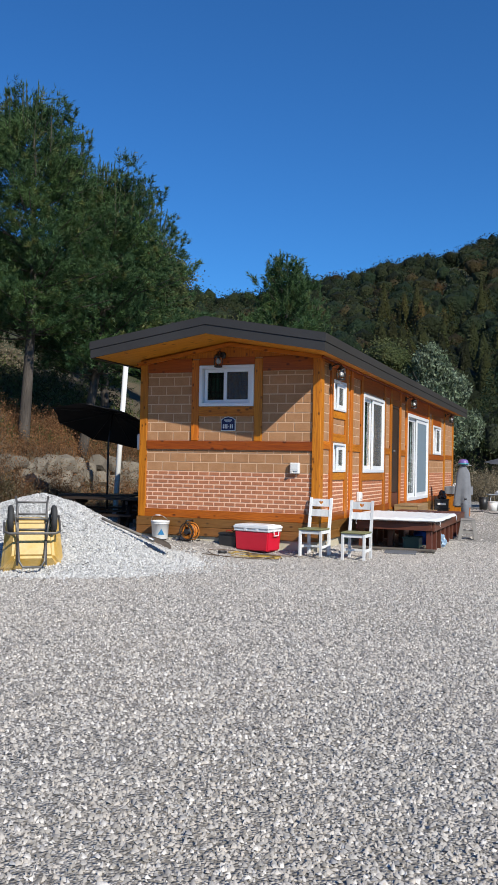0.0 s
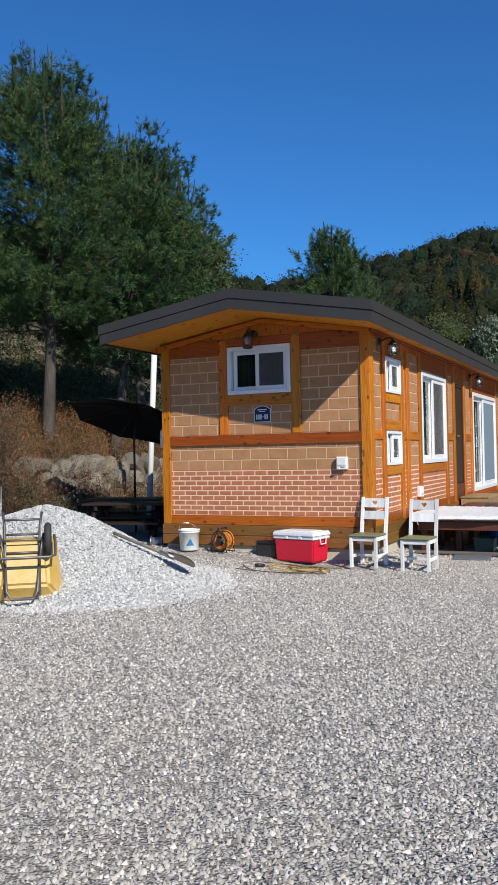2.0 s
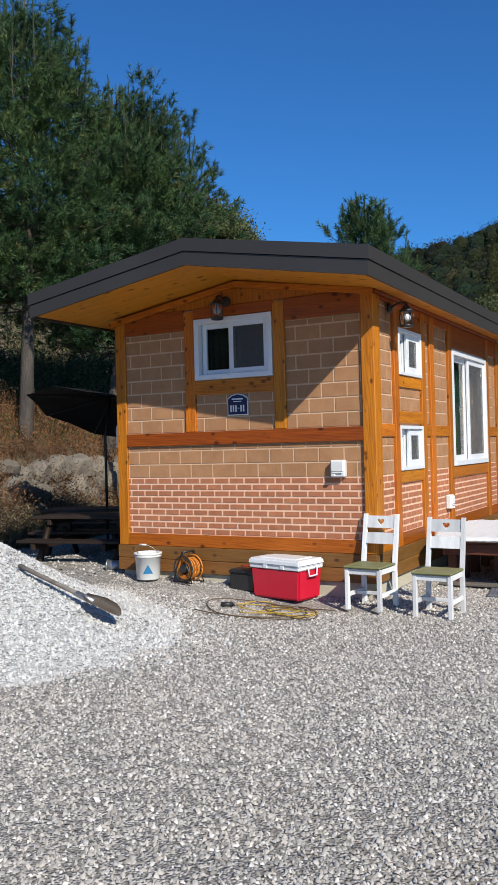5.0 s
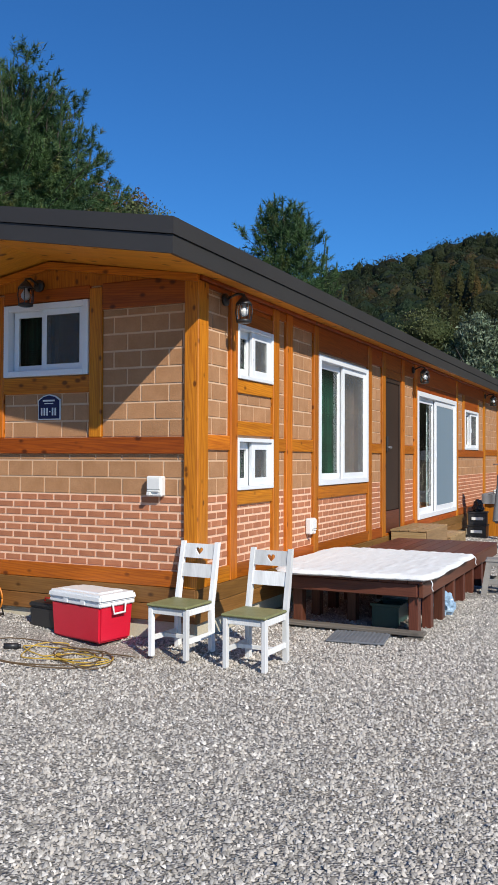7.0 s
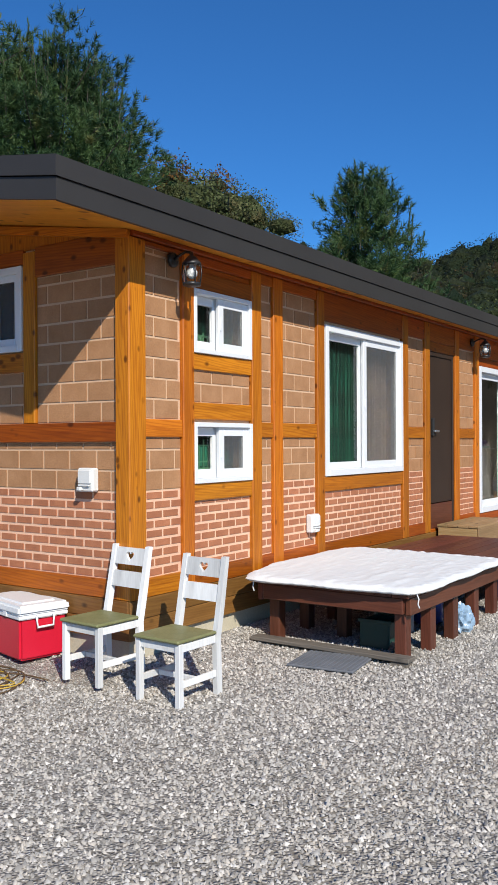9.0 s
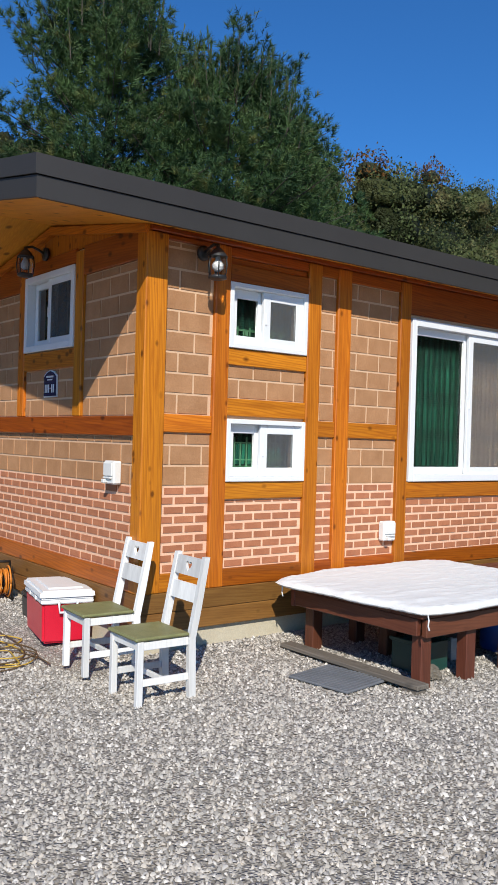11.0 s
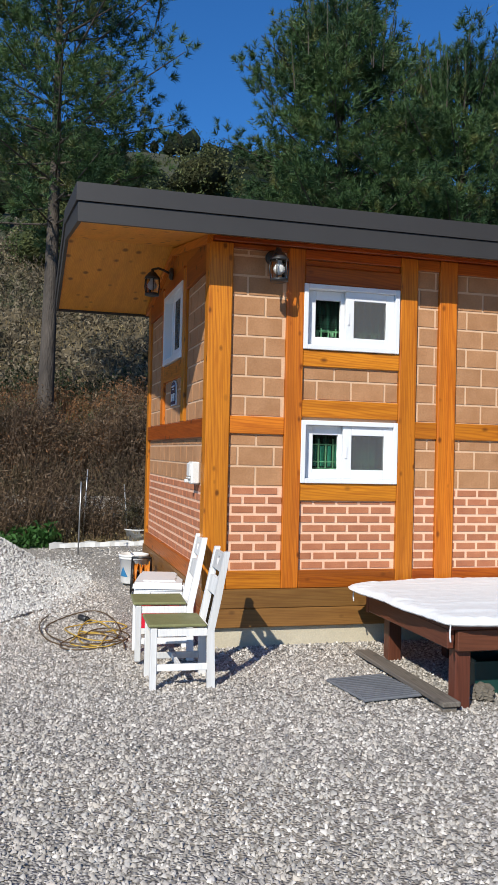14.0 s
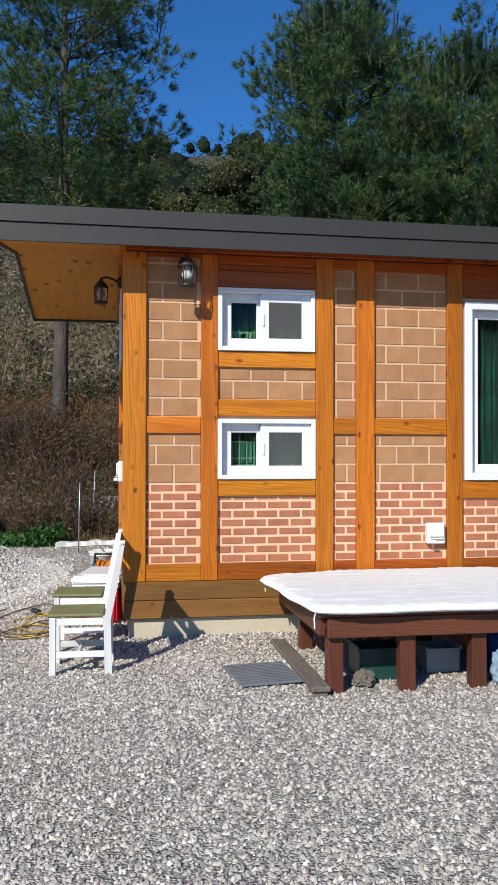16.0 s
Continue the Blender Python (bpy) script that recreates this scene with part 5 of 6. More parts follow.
# clutter at the far end
for k, (x, y, r, h, m, text, cat) in enumerate(((1.35, 16.6, 0.17, 0.34, WHITEBOX, "white plastic pail among yard clutter", "pail"), (1.75, 17.2, 0.22, 0.26, GREYBOX, "grey plastic basin among yard clutter", "basin"),
                                                (0.95, 17.4, 0.16, 0.45, BLACK, "black planting pot among yard clutter", "plant pot"), (2.1, 16.2, 0.13, 0.30, WHITEBOX, "white plastic pail with a worn rim", "pail"))):
    t = thing(cat.replace(" ", "_"), text, cat, (x, y, 0))
    part("body", lathe(bmesh.new(), ((0.001, 0), (r * 0.8, 0), (r, h), (r * 0.93, h), (r * 0.75, 0.02), (0.001, 0.02)), sides=20), m, t)
    part("rim", lathe(bmesh.new(), ((r, h - 0.02), (r + 0.012, h - 0.015), (r + 0.012, h + 0.004), (r * 0.94, h + 0.004)), sides=20), m, t)
bench = thing("folding_table", "low grey metal folding table with odds and ends", "table", (1.5, 18.2, 0.0), 15)
part("top", B(-0.5, 0.5, -0.3, 0.3, 0.52, 0.55), GREYBOX, bench)
for x in (-0.45, 0.45):
    for y in (-0.25, 0.25):
        part("leg", tube(bmesh.new(), [(x, y, 0), (x * 0.9, y, 0.52)], 0.014, 6), GALV, bench)
crumpled("rag_heap", "heap of pale rags on the folding table", "rags", (1.45, 18.15, 0.55), 0.15, WHITEBOX, 12.0, 0.6)
pipe = tagged(part("water_hose", tube(bmesh.new(), [(0.7 + 0.25 * k, 15.2 + 0.5 * math.sin(k * 1.3), 0.02) for k in range(9)], 0.02, 6), BLACK), "black water hose lying on the far gravel", "hose")

# ---- behind the gable's far corner: parasol, picnic tables, pole, bank ----
FABRIC = plain("black_parasol_cloth", (0.016, 0.016, 0.018), (0.024, 0.024, 0.026), 0.8, 4, 120, 0.2)


def parasol(at, radius, rise, tilt, label, material):
    t = thing("parasol", label, "parasol", at)
    m = pose(0, 0, 2.32, *tilt)
    bm = bmesh.new()
    top = bm.verts.new(m @ Vector((0, 0, rise)))
    n, prev = 8, None
    rim = [bm.verts.new(m @ Vector((radius * math.cos(2 * math.pi * k / n), radius * math.sin(2 * math.pi * k / n), 0))) for k in range(n)]
    mids = [bm.verts.new(m @ Vector((0.55 * radius * math.cos(2 * math.pi * k / n), 0.55 * radius * math.sin(2 * math.pi * k / n), rise * 0.52))) for k in range(n)]
    sag = [bm.verts.new(m @ Vector((0.90 * radius * math.cos(2 * math.pi * (k + 0.5) / n), 0.90 * radius * math.sin(2 * math.pi * (k + 0.5) / n), 0.01))) for k in range(n)]
    for k in range(n):
        q = (k + 1) % n
        bm.faces.new((top, mids[k], mids[q]))
        bm.faces.new((mids[k], rim[k], sag[k]))
        bm.faces.new((mids[k], sag[k], mids[q]))
        bm.faces.new((mids[q], sag[k], rim[q]))
    bmesh.ops.solidify(bm, geom=bm.faces[:], thickness=0.006)
    part("canopy", bm, material, t)
    for k in range(n):
        a = 2 * math.pi * k / n
        part("rib", tube(bmesh.new(), [m @ Vector((0.02, 0, rise - 0.05)), m @ Vector((0.97 * radius * math.cos(a), 0.97 * radius * math.sin(a), -0.015))], 0.008, 5), BLACK, t)
    part("pole", tube(bmesh.new(), [(0, 0, 0), (0, 0, 2.0), m @ Vector((0, 0, rise + 0.08))], 0.022, 8), BLACK, t)
    part("base", lathe(bmesh.new(), ((0.001, 0), (0.26, 0), (0.26, 0.06), (0.06, 0.09), (0.03, 0.16), (0.001, 0.16))), CONCRETE, t)
    return t


parasol((-5.45, 2.25, -0.10), 1.28, 0.38, (-20, 4, 0), "open black garden parasol tilted over picnic tables", FABRIC)
parasol((2.05, 19.2, -0.60), 1.3, 0.30, (5, 0, 0), "open grey garden parasol at the yard's far side", CLOTHGREY)
DARKTABLE = {a: wood("dark_stained_table_" + a, a, (0.032, 0.019, 0.012), (0.018, 0.011, 0.008), rough=0.55, knots=0.2) for a in "xyz"}


def picnic_table(at, rz):
    t = thing("picnic_table", "dark-stained wooden picnic table with attached benches", "picnic table", at, rz, "picnic tables")
    for k in range(5):
        part("top_plank", B(-0.8, 0.8, -0.38 + k * 0.152, -0.38 + k * 0.152 + 0.145, 0.70, 0.74), DARKTABLE["x"], t)
    for s in (-1, 1):
        for k in range(2):
            part("bench_plank", B(-0.8, 0.8, s * 0.70 - 0.14 + k * 0.145, s * 0.70 - 0.005 + k * 0.145, 0.40, 0.44), DARKTABLE["x"], t)
        part("bearer", B(s * 0.55 - 0.03, s * 0.55 + 0.03, -0.82, 0.82, 0.30, 0.395), DARKTABLE["y"], t)
        part("top_bearer", B(s * 0.55 - 0.03, s * 0.55 + 0.03, -0.36, 0.36, 0.61, 0.695), DARKTABLE["y"], t)
        for q in (-1, 1):
            part("leg", tube(bmesh.new(), [(s * 0.60, q * 0.62, 0), (s * 0.60, q * 0.22, 0.69)], 0.05, 4), DARKTABLE["z"], t)
    return t


picnic = picnic_table((-5.55, 2.1, 0.02), 20)
copy_thing(picnic, pose(-5.1, 4.6, 0.0, 0, 0, 8))
copy_thing(picnic, pose(-4.85, 1.2, 0.0, 0, 0, 12))
mast = tagged(part("utility_pipe", tube(bmesh.new(), [(-6.68, 4.7, 0.0), (-6.58, 4.7, 1.8), (-6.45, 4.7, 3.95)], 0.065, 14), WHITEBOX), "white plastic vent pipe standing beside the house", "pipe")

retaining = thing("retaining_wall", "dry-laid grey field stone retaining wall", "retaining wall", kind="structure")
shapes = []
for k in range(7):
    bm = bmesh.new()
    bmesh.ops.create_icosphere(bm, subdivisions=2, radius=1)
    for v in bm.verts:
        p = v.co * 1.4 + Vector((k * 9.1, 0, 0))
        q = v.co.copy()
        q = Vector([math.copysign(abs(c) ** 0.6, c) for c in q])
        v.co = q * (0.62 + 0.2 * noise.noise(p) + 0.07 * noise.noise(p * 3))
    shapes.append(mesh_of("stone", bm, STONE))
rs = random.Random(11)
for row in range(4):
    y = 1.7 + rs.uniform(0, 0.5)
    while y < 10:
        w = rs.uniform(0.28, 0.85)
        o = new("stone", rs.choice(shapes))
        o.parent = retaining
        o.matrix_basis = pose(BANK + 0.02 - row * 0.09 + rs.uniform(-0.06, 0.06), y + w / 2, 0.18 + row * 0.37 + rs.uniform(-0.10, 0.10), rs.uniform(-35, 35), rs.uniform(-15, 15), rs.uniform(-25, 25)) @ Matrix.Diagonal((0.36, w * 0.84, rs.uniform(0.26, 0.44), 1))
        y += w

edging = bmesh.new()
rows = []
for k in range(40):
    s = k / 39
    x, y = -7.15 - 0.75 * s ** 0.7, -1.0 + 3.2 * s
    h = 0.07 + 0.007 * math.sin(k * 1.7)
    rows.append([edging.verts.new((x + dx + 0.01 * math.sin(k * 2.3), y, z)) for dx, z in ((0.10, 0.0), (0.07, h), (-0.07, h + 0.012 * math.sin(k)), (-0.10, 0.0))])
for p, r in zip(rows, rows[1:]):
    for k in range(3):
        edging.faces.new((p[k], p[k + 1], r[k + 1], r[k]))
tagged(part("plastic_edging", edging, WHITEBOX), "pale plastic sheet edging along a weedy bed", "edging")
pot = thing("plant_bowl", "white plastic bowl standing by the weeds", "bowl", (-7.9, 0.5, 0.03))
part("shell", lathe(bmesh.new(), ((0.001, 0), (0.16, 0), (0.22, 0.20), (0.235, 0.20), (0.235, 0.215), (0.205, 0.215), (0.15, 0.02), (0.001, 0.02))), WHITEBOX, pot)
part("soil", lathe(bmesh.new(), ((0.001, 0.15), (0.195, 0.15)), sides=20), EARTH, pot)
bin_ = thing("water_butt", "dark blue-grey plastic barrel by the weeds", "barrel", (-7.75, -2.35, 0.0))
part("body", lathe(bmesh.new(), ((0.001, 0), (0.25, 0), (0.28, 0.1), (0.29, 0.25), (0.28, 0.42), (0.25, 0.5), (0.001, 0.5))), plain("slate_plastic", (0.05, 0.055, 0.07), (0.065, 0.07, 0.09), 0.5), bin_)
part("lid", lathe(bmesh.new(), ((0.26, 0.5), (0.265, 0.53), (0.001, 0.54))), BLACK, bin_)
for x, y, h, lean in ((-7.95, -0.42, 1.25, 0.05), (-7.95, 0.35, 1.0, -0.08), (-6.3, -0.6, 1.1, 0.02)):
    tagged(part("garden_stake", tube(bmesh.new(), [(x, y, 0), (x + lean, y + lean, h)], 0.011, 6), GALV), "thin pale garden stake stuck in the ground", "garden stake")

# ---- plants ----
def leaf_material(name, a, b, c, size=0.25, amount=0.5, sheen=0.2, thin=0.28):
    """Foliage: three tones that drift across the plant, varied leaf by leaf, a little light passing through."""
    m, nt, bsdf = nodes_of(name)
    p = place_of(nt)
    drift = noise_of(nt, p, size, 3.0)
    col = mixed(nt, ramp(nt, drift, 0.38, 0.62), a, b)
    patch = noise_of(nt, p, size * 2.3, 2.0)
    col = mixed(nt, ramp(nt, patch, 0.58, 0.70), col, c)
    hsv = nt.nodes.new("ShaderNodeHueSaturation")
    nt.links.new(col, hsv.inputs["Color"])
    r = nt.nodes.new("ShaderNodeNewGeometry").outputs["Random Per Island"]
    nt.links.new(ramp(nt, r, 0, 1, 1 - amount, 1 + amount), hsv.inputs["Value"])
    nt.links.new(hsv.outputs[0], bsdf.inputs["Base Color"])
    bsdf.inputs["Roughness"].default_value = 0.6
    bsdf.inputs["Specular IOR Level"].default_value = sheen
    tl = nt.nodes.new("ShaderNodeBsdfTranslucent")
    nt.links.new(hsv.outputs[0], tl.inputs["Color"])
    mx = nt.nodes.new("ShaderNodeMixShader")
    mx.inputs[0].default_value = thin
    nt.links.new(bsdf.outputs[0], mx.inputs[1])
    nt.links.new(tl.outputs[0], mx.inputs[2])
    nt.links.new(mx.outputs[0], nt.nodes["Material Output"].inputs["Surface"])
    return m


NEEDLES = leaf_material("pine_needles", (0.029, 0.070, 0.028), (0.064, 0.118, 0.036), (0.13, 0.145, 0.044), 0.9, 0.35, 0.3, 0.12)
BARK = plain("grey_pine_bark", (0.045, 0.037, 0.031), (0.12, 0.10, 0.083), 0.95, 6, 40, 1.0, stretch=(1, 1, 0.25), depth=0.03)


def unit(v):
    return v / np.maximum(np.linalg.norm(v, axis=-1, keepdims=True), 1e-9)


def needles(pos, way, count, length, width, spread=0.9):
    """Tufts of thin leaves; pos and way are (n, 3)."""
    n = len(pos)
    d = unit(way[:, None] * 0.85 + spread * unit(rng.normal(size=(n, count, 3))))
    ln = length * rng.uniform(0.7, 1.25, (n, count, 1))
    side = unit(np.cross(d, rng.normal(size=(n, count, 3)))) * width
    start = pos[:, None] + d * 0.02
    v = np.stack([start - side, start + side, start + d * ln], 2).reshape(-1, 3)
    return v, np.arange(len(v)).reshape(-1, 3)


def brushes(pos, way, twig, count, needle, width, spread):
    """Twigs clothed in needles that point forwards and outwards, like bottle brushes."""
    n = len(pos)
    ln = twig * rng.uniform(0.7, 1.3, (n, 1, 1))
    u = rng.uniform(0, 1, (n, count, 1)) ** 0.8
    out = unit(np.cross(way[:, None], rng.normal(size=(n, count, 3))))
    d = unit(way[:, None] * (0.55 + 0.5 * u) + spread * (1.1 - 0.45 * u) * out)
    start = pos[:, None] + way[:, None] * ln * u
    side = unit(np.cross(d, rng.normal(size=(n, count, 3)))) * width
    tip = start + d * needle * rng.uniform(0.75, 1.25, (n, count, 1)) + np.array([0, 0, -0.012])
    return np.stack([start - side, start + side, tip], 2).reshape(-1, 3)


def pine(at, height, spread, first, seed, label, fingers=0, shape=0.75, needle=0.135, width=0.0058, twig=0.10, dense=19, lean=(0, 0), levels=34):
    global rng
    rng = np.random.default_rng(seed)
    t = thing("pine_tree", label, "pine tree", at, group="pines behind the house")
    bend = rng.uniform(-0.25, 0.25, 2)

    def spine(z):
        back = max(0.0, 1 - max(z, 0) / (first + 1.0))
        return np.array([bend[0] * math.sin(z / height * 3) + lean[0] * back, bend[1] * math.sin(z / height * 2.4) + lean[1] * back, z])

    part("trunk", tube(bmesh.new(), [spine(z) for z in np.linspace(-0.3, height, 14)], 0.165, 12, 0.02), BARK, t, "grey furrowed bark")
    limbs, pos, way = bmesh.new(), [], []
    z = first
    while z < height - 0.2:
        s = (z - first) / (height - first)
        reach = spread * ((1 - s) ** shape * min(1.0, 0.62 + 1.6 * s) + 0.06)
        turn = rng.uniform(0, 6.3)
        for k in range(5):
            a = turn + k * 1.257 + rng.uniform(-0.35, 0.35)
            length = reach * rng.uniform(0.6, 1.08)
            up = math.tan(radians(2 + 42 * s + rng.uniform(-9, 10)))
            o = spine(z + rng.uniform(-0.12, 0.12))
            h = np.array([math.cos(a), math.sin(a), 0.0])
            side = np.array([-h[1], h[0], 0.0])
            curve = lambda q: o + h * length * q + np.array([0, 0, 1.0]) * length * (up * q * 0.8 + 0.10 * q * q)
            tube(limbs, [curve(q) for q in np.linspace(0, 0.95, 5)], 0.012 + 0.02 * length / spread, 5, 0.006, cap=False)
            for q in np.clip(rng.uniform(0.25, 1.0, max(7, int(length * dense))) ** 0.75, 0, 1.0):
                w = rng.uniform(-1, 1) * 0.38 * length * (1.12 - 0.75 * q)
                pos.append(curve(q) + side * w + np.array([0, 0, rng.uniform(-0.14, 0.20) + 0.12 * abs(w)]))
                way.append(h * 0.55 + side * np.sign(w) * rng.uniform(0.0, 0.5) + np.array([0, 0, 0.55 + 0.5 * s]) + rng.normal(0, 0.3, 3))
        z += height / levels
    pos, way = np.array(pos), unit(np.array(way))
    v = brushes(pos, way, twig, 40, needle, width, 1.0)
    # upright leading shoots with close needles
    tips, tip_way, whorl, whorl_way = [], [], [], []
    for k in range(fingers):
        a, q = rng.uniform(0, 2 * math.pi), rng.uniform(0.0, 0.62)
        s = 1.0 - 0.80 * q ** (1 / shape)
        o = spine(first + (height - first) * s - 0.1) + spread * 0.92 * q * np.array([math.cos(a), math.sin(a), 0])
        ln = rng.uniform(0.55, 1.1)
        up = unit(np.array([math.cos(a) * 0.22 * q, math.sin(a) * 0.22 * q, 1.0]) + rng.normal(0, 0.05, 3))
        tube(limbs, [o - up * 0.12, o + up * ln], 0.013, 5, 0.007, cap=False)
        for u in np.linspace(0, ln - 0.1, 5):
            tips.append(o + up * u)
            tip_way.append(up)
        for c in range(5):
            b = a + c * 1.257 + rng.uniform(-0.3, 0.3)
            whorl.append(o + up * rng.uniform(-0.1, 0.12))
            whorl_way.append(np.array([math.cos(b) * 0.75, math.sin(b) * 0.75, 0.75]))
    if fingers:
        v = np.concatenate([v, brushes(np.array(tips), unit(np.array(tip_way)), 0.2, 30, needle * 0.75, width * 1.1, 0.34), brushes(np.array(whorl), unit(np.array(whorl_way)), 0.34, 34, needle * 0.9, width, 0.6)])
    tagged(part("branchwork", limbs, BARK, t), kind="stuff")
    # older needles in the shaded inside
    axis = np.array([1, 1, 0])
    pick = rng.integers(0, len(pos), len(pos))
    inner = brushes(pos[pick] * (1 - 0.33 * axis) + rng.normal(0, 0.12, (len(pick), 3)), way[pick], 0.3, 12, needle * 1.1, width * 1.7, 1.2)
    v = np.concatenate([v, inner])
    arrays("crown", v, np.arange(len(v)).reshape(-1, 3), NEEDLES, t)
    return t


def root(x, y):
    return (x, y, float(land(x, y)))


pine(root(-9.33, 4.5), 8.45, 3.0, 2.7, 21, "tall dark green pine with a dense layered crown", fingers=36, shape=0.55)
pine(root(-8.4, 7.0), 7.75, 3.15, 2.7, 22, "broad dark green pine with upright shoots", fingers=80, shape=0.42, lean=(-0.6, -0.35), dense=19)
pine(root(-9.45, -1.07), 10.4, 3.4, 3.8, 23, "open-crowned pine with a bare dark trunk", fingers=20, dense=16, levels=28)
pine(root(-6.4, 16.95), 9.1, 4.2, 0.9, 24, "pine standing alone behind the house", fingers=20, shape=0.9, needle=0.17, width=0.009, twig=0.28, dense=9)
pine(root(-10.5, 10.5), 7.0, 2.6, 2.6, 26, "dark pine at the grove's edge", fingers=20, dense=13)


def crowns(name, centres, radii, heights, per, leaf, material, label, cone=False, canopy=None):
    """Many tree crowns as clumps of leaves in one mesh; leaf sizes are given crown by crown."""
    n = len(centres)
    d = unit(rng.normal(size=(n, per, 3)))
    lobes = 1 + 0.28 * np.sin(d[..., 0:1] * 4 + rng.uniform(0, 6, (n, 1, 1))) * np.sin(d[..., 1:2] * 5 + rng.uniform(0, 6, (n, 1, 1)))
    r = rng.uniform(0.62, 1.0, (n, per, 1)) * lobes
    if cone:
        q = 1 - rng.uniform(0.01, 1, (n, per, 1)) ** 0.55
        ring = unit(d * np.array([1, 1, 0]) + 1e-6)
        off = np.concatenate([ring[..., :2] * (1 - q) * r * radii[:, None, None], (q * 2 - 1) * heights[:, None, None]], 2)
    else:
        off = d * r * np.stack([radii, radii, heights], 1)[:, None]
    p = (centres[:, None] + off).reshape(-1, 3)
    size = np.repeat(leaf, per)[:, None]
    a = unit(rng.normal(size=p.shape)) * size * rng.uniform(0.6, 1.3, size.shape)
    b = unit(np.cross(a, rng.normal(size=p.shape))) * size * rng.uniform(0.5, 1.0, size.shape)
    v = np.stack([p - a * 0.5, p + b, p + a * 0.6], 1).reshape(-1, 3)
    f = np.arange(len(v)).reshape(-1, 3)
    ico = bmesh.new()
    bmesh.ops.create_icosphere(ico, subdivisions=1, radius=1)
    base = np.array([w.co[:] for w in ico.verts])
    tri = np.array([[w.index for w in g.verts] for g in ico.faces])
    ico.free()
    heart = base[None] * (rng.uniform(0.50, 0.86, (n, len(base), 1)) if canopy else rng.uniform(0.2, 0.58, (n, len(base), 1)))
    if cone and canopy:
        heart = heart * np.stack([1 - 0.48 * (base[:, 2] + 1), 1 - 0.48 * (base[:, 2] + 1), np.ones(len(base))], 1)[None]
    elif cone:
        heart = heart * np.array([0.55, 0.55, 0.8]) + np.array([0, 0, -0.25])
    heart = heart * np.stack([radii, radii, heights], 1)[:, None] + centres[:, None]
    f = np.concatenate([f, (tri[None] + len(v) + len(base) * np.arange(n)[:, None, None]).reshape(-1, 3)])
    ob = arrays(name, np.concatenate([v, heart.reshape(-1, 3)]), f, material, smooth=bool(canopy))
    # without a canopy the added cores are coloured dark, as shade inside the crown
    ob.data.materials.append(canopy or CROWNSHADE)
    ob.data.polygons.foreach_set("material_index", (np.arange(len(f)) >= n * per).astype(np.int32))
    return tagged(ob, label, "trees", kind="stuff")


rng = np.random.default_rng(40)
# dark green for the added cores: a crown's inner shade put into the colour
CROWNSHADE = plain("inner_foliage", (0.020, 0.027, 0.011), (0.030, 0.036, 0.016), 0.95, 1.5, 8, 1.0, depth=0.1)
OAKLEAF = leaf_material("oak_leaves", (0.024, 0.038, 0.015), (0.040, 0.048, 0.018), (0.062, 0.048, 0.018), 0.03)
TANLEAF = leaf_material("autumn_leaves", (0.055, 0.046, 0.019), (0.072, 0.054, 0.021), (0.085, 0.046, 0.016), 0.03)
DARKLEAF = leaf_material("dark_conifer_leaves", (0.02, 0.038, 0.018), (0.03, 0.05, 0.021), (0.045, 0.058, 0.021), 0.06)
LARCH = leaf_material("larch_needles", (0.040, 0.048, 0.014), (0.058, 0.058, 0.017), (0.10, 0.066, 0.018), 0.05)
PALELEAF = leaf_material("silvery_leaves", (0.13, 0.17, 0.10), (0.21, 0.25, 0.17), (0.06, 0.10, 0.045), 1.6, 0.8)


def canopy_of(leaf):
    """The closed mass of a far crown: the leaves' own colours, broken by clumps."""
    m = leaf.copy()
    m.name = leaf.name + "_mass"
    nt = m.node_tree
    p = nt.nodes.new("ShaderNodeNewGeometry").outputs["Position"]
    relief(nt, nt.nodes["Principled BSDF"], noise_of(nt, p, 1.6, 5.0, 0.7), 1.0, 1.2)
    return m


def forest(name, count, near_r, far_r, bearing, radius, tall, per, material, label, cone=False, px=0.0014, canopy=None):
    """Trees spread over the slopes as seen from the yard, thinning out with distance."""
    r = near_r * (far_r / near_r) ** rng.uniform(0, 1, count)
    b = np.radians(rng.uniform(*bearing, count))
    x, y = 4 - r * np.sin(b), -8 + r * np.cos(b)
    keep = (land(x, y) > 1.0) & ((x < -13) | (y > 33)) & ~((x > -11) & (y < 34)) & ~((x > -26) & (y < 8))
    x, y, r = x[keep], y[keep], r[keep]
    rad = rng.uniform(0.65, 1.3, len(x)) * radius * (0.8 + r / 600)
    hh = rad * tall * rng.uniform(0.85, 1.2, len(x))
    c = np.stack([x, y, land(x, y) + hh * (0.95 if not cone else 1.0)], 1)
    return crowns(name, c, rad, hh, per, px * r + 0.04, material, label, cone, canopy)


OAKTOP, TANTOP, DARKTOP, LARCHTOP = canopy_of(OAKLEAF), canopy_of(TANLEAF), canopy_of(DARKLEAF), canopy_of(LARCH)
FACING, ASIDE = (-6, 46), (46, 112)
forest("woodland", 2100, 40, 330, FACING, 1.9, 1.0, 150, OAKLEAF, "olive green broadleaf woods on the hills", px=0.0017, canopy=OAKTOP)
forest("woodland", 380, 60, 330, FACING, 1.7, 1.0, 150, TANLEAF, "tan and rust autumn trees on the hills", px=0.0017, canopy=TANTOP)
forest("woodland", 800, 60, 330, FACING, 1.8, 1.0, 130, DARKLEAF, "dark green conifer woods on the hills", px=0.0017, canopy=DARKTOP)
forest("woodland", 170, 52, 95, (-8, 14), 1.9, 1.5, 420, LARCH, "yellowing larch stand on the lower slope", True, 0.0018, canopy=LARCHTOP)
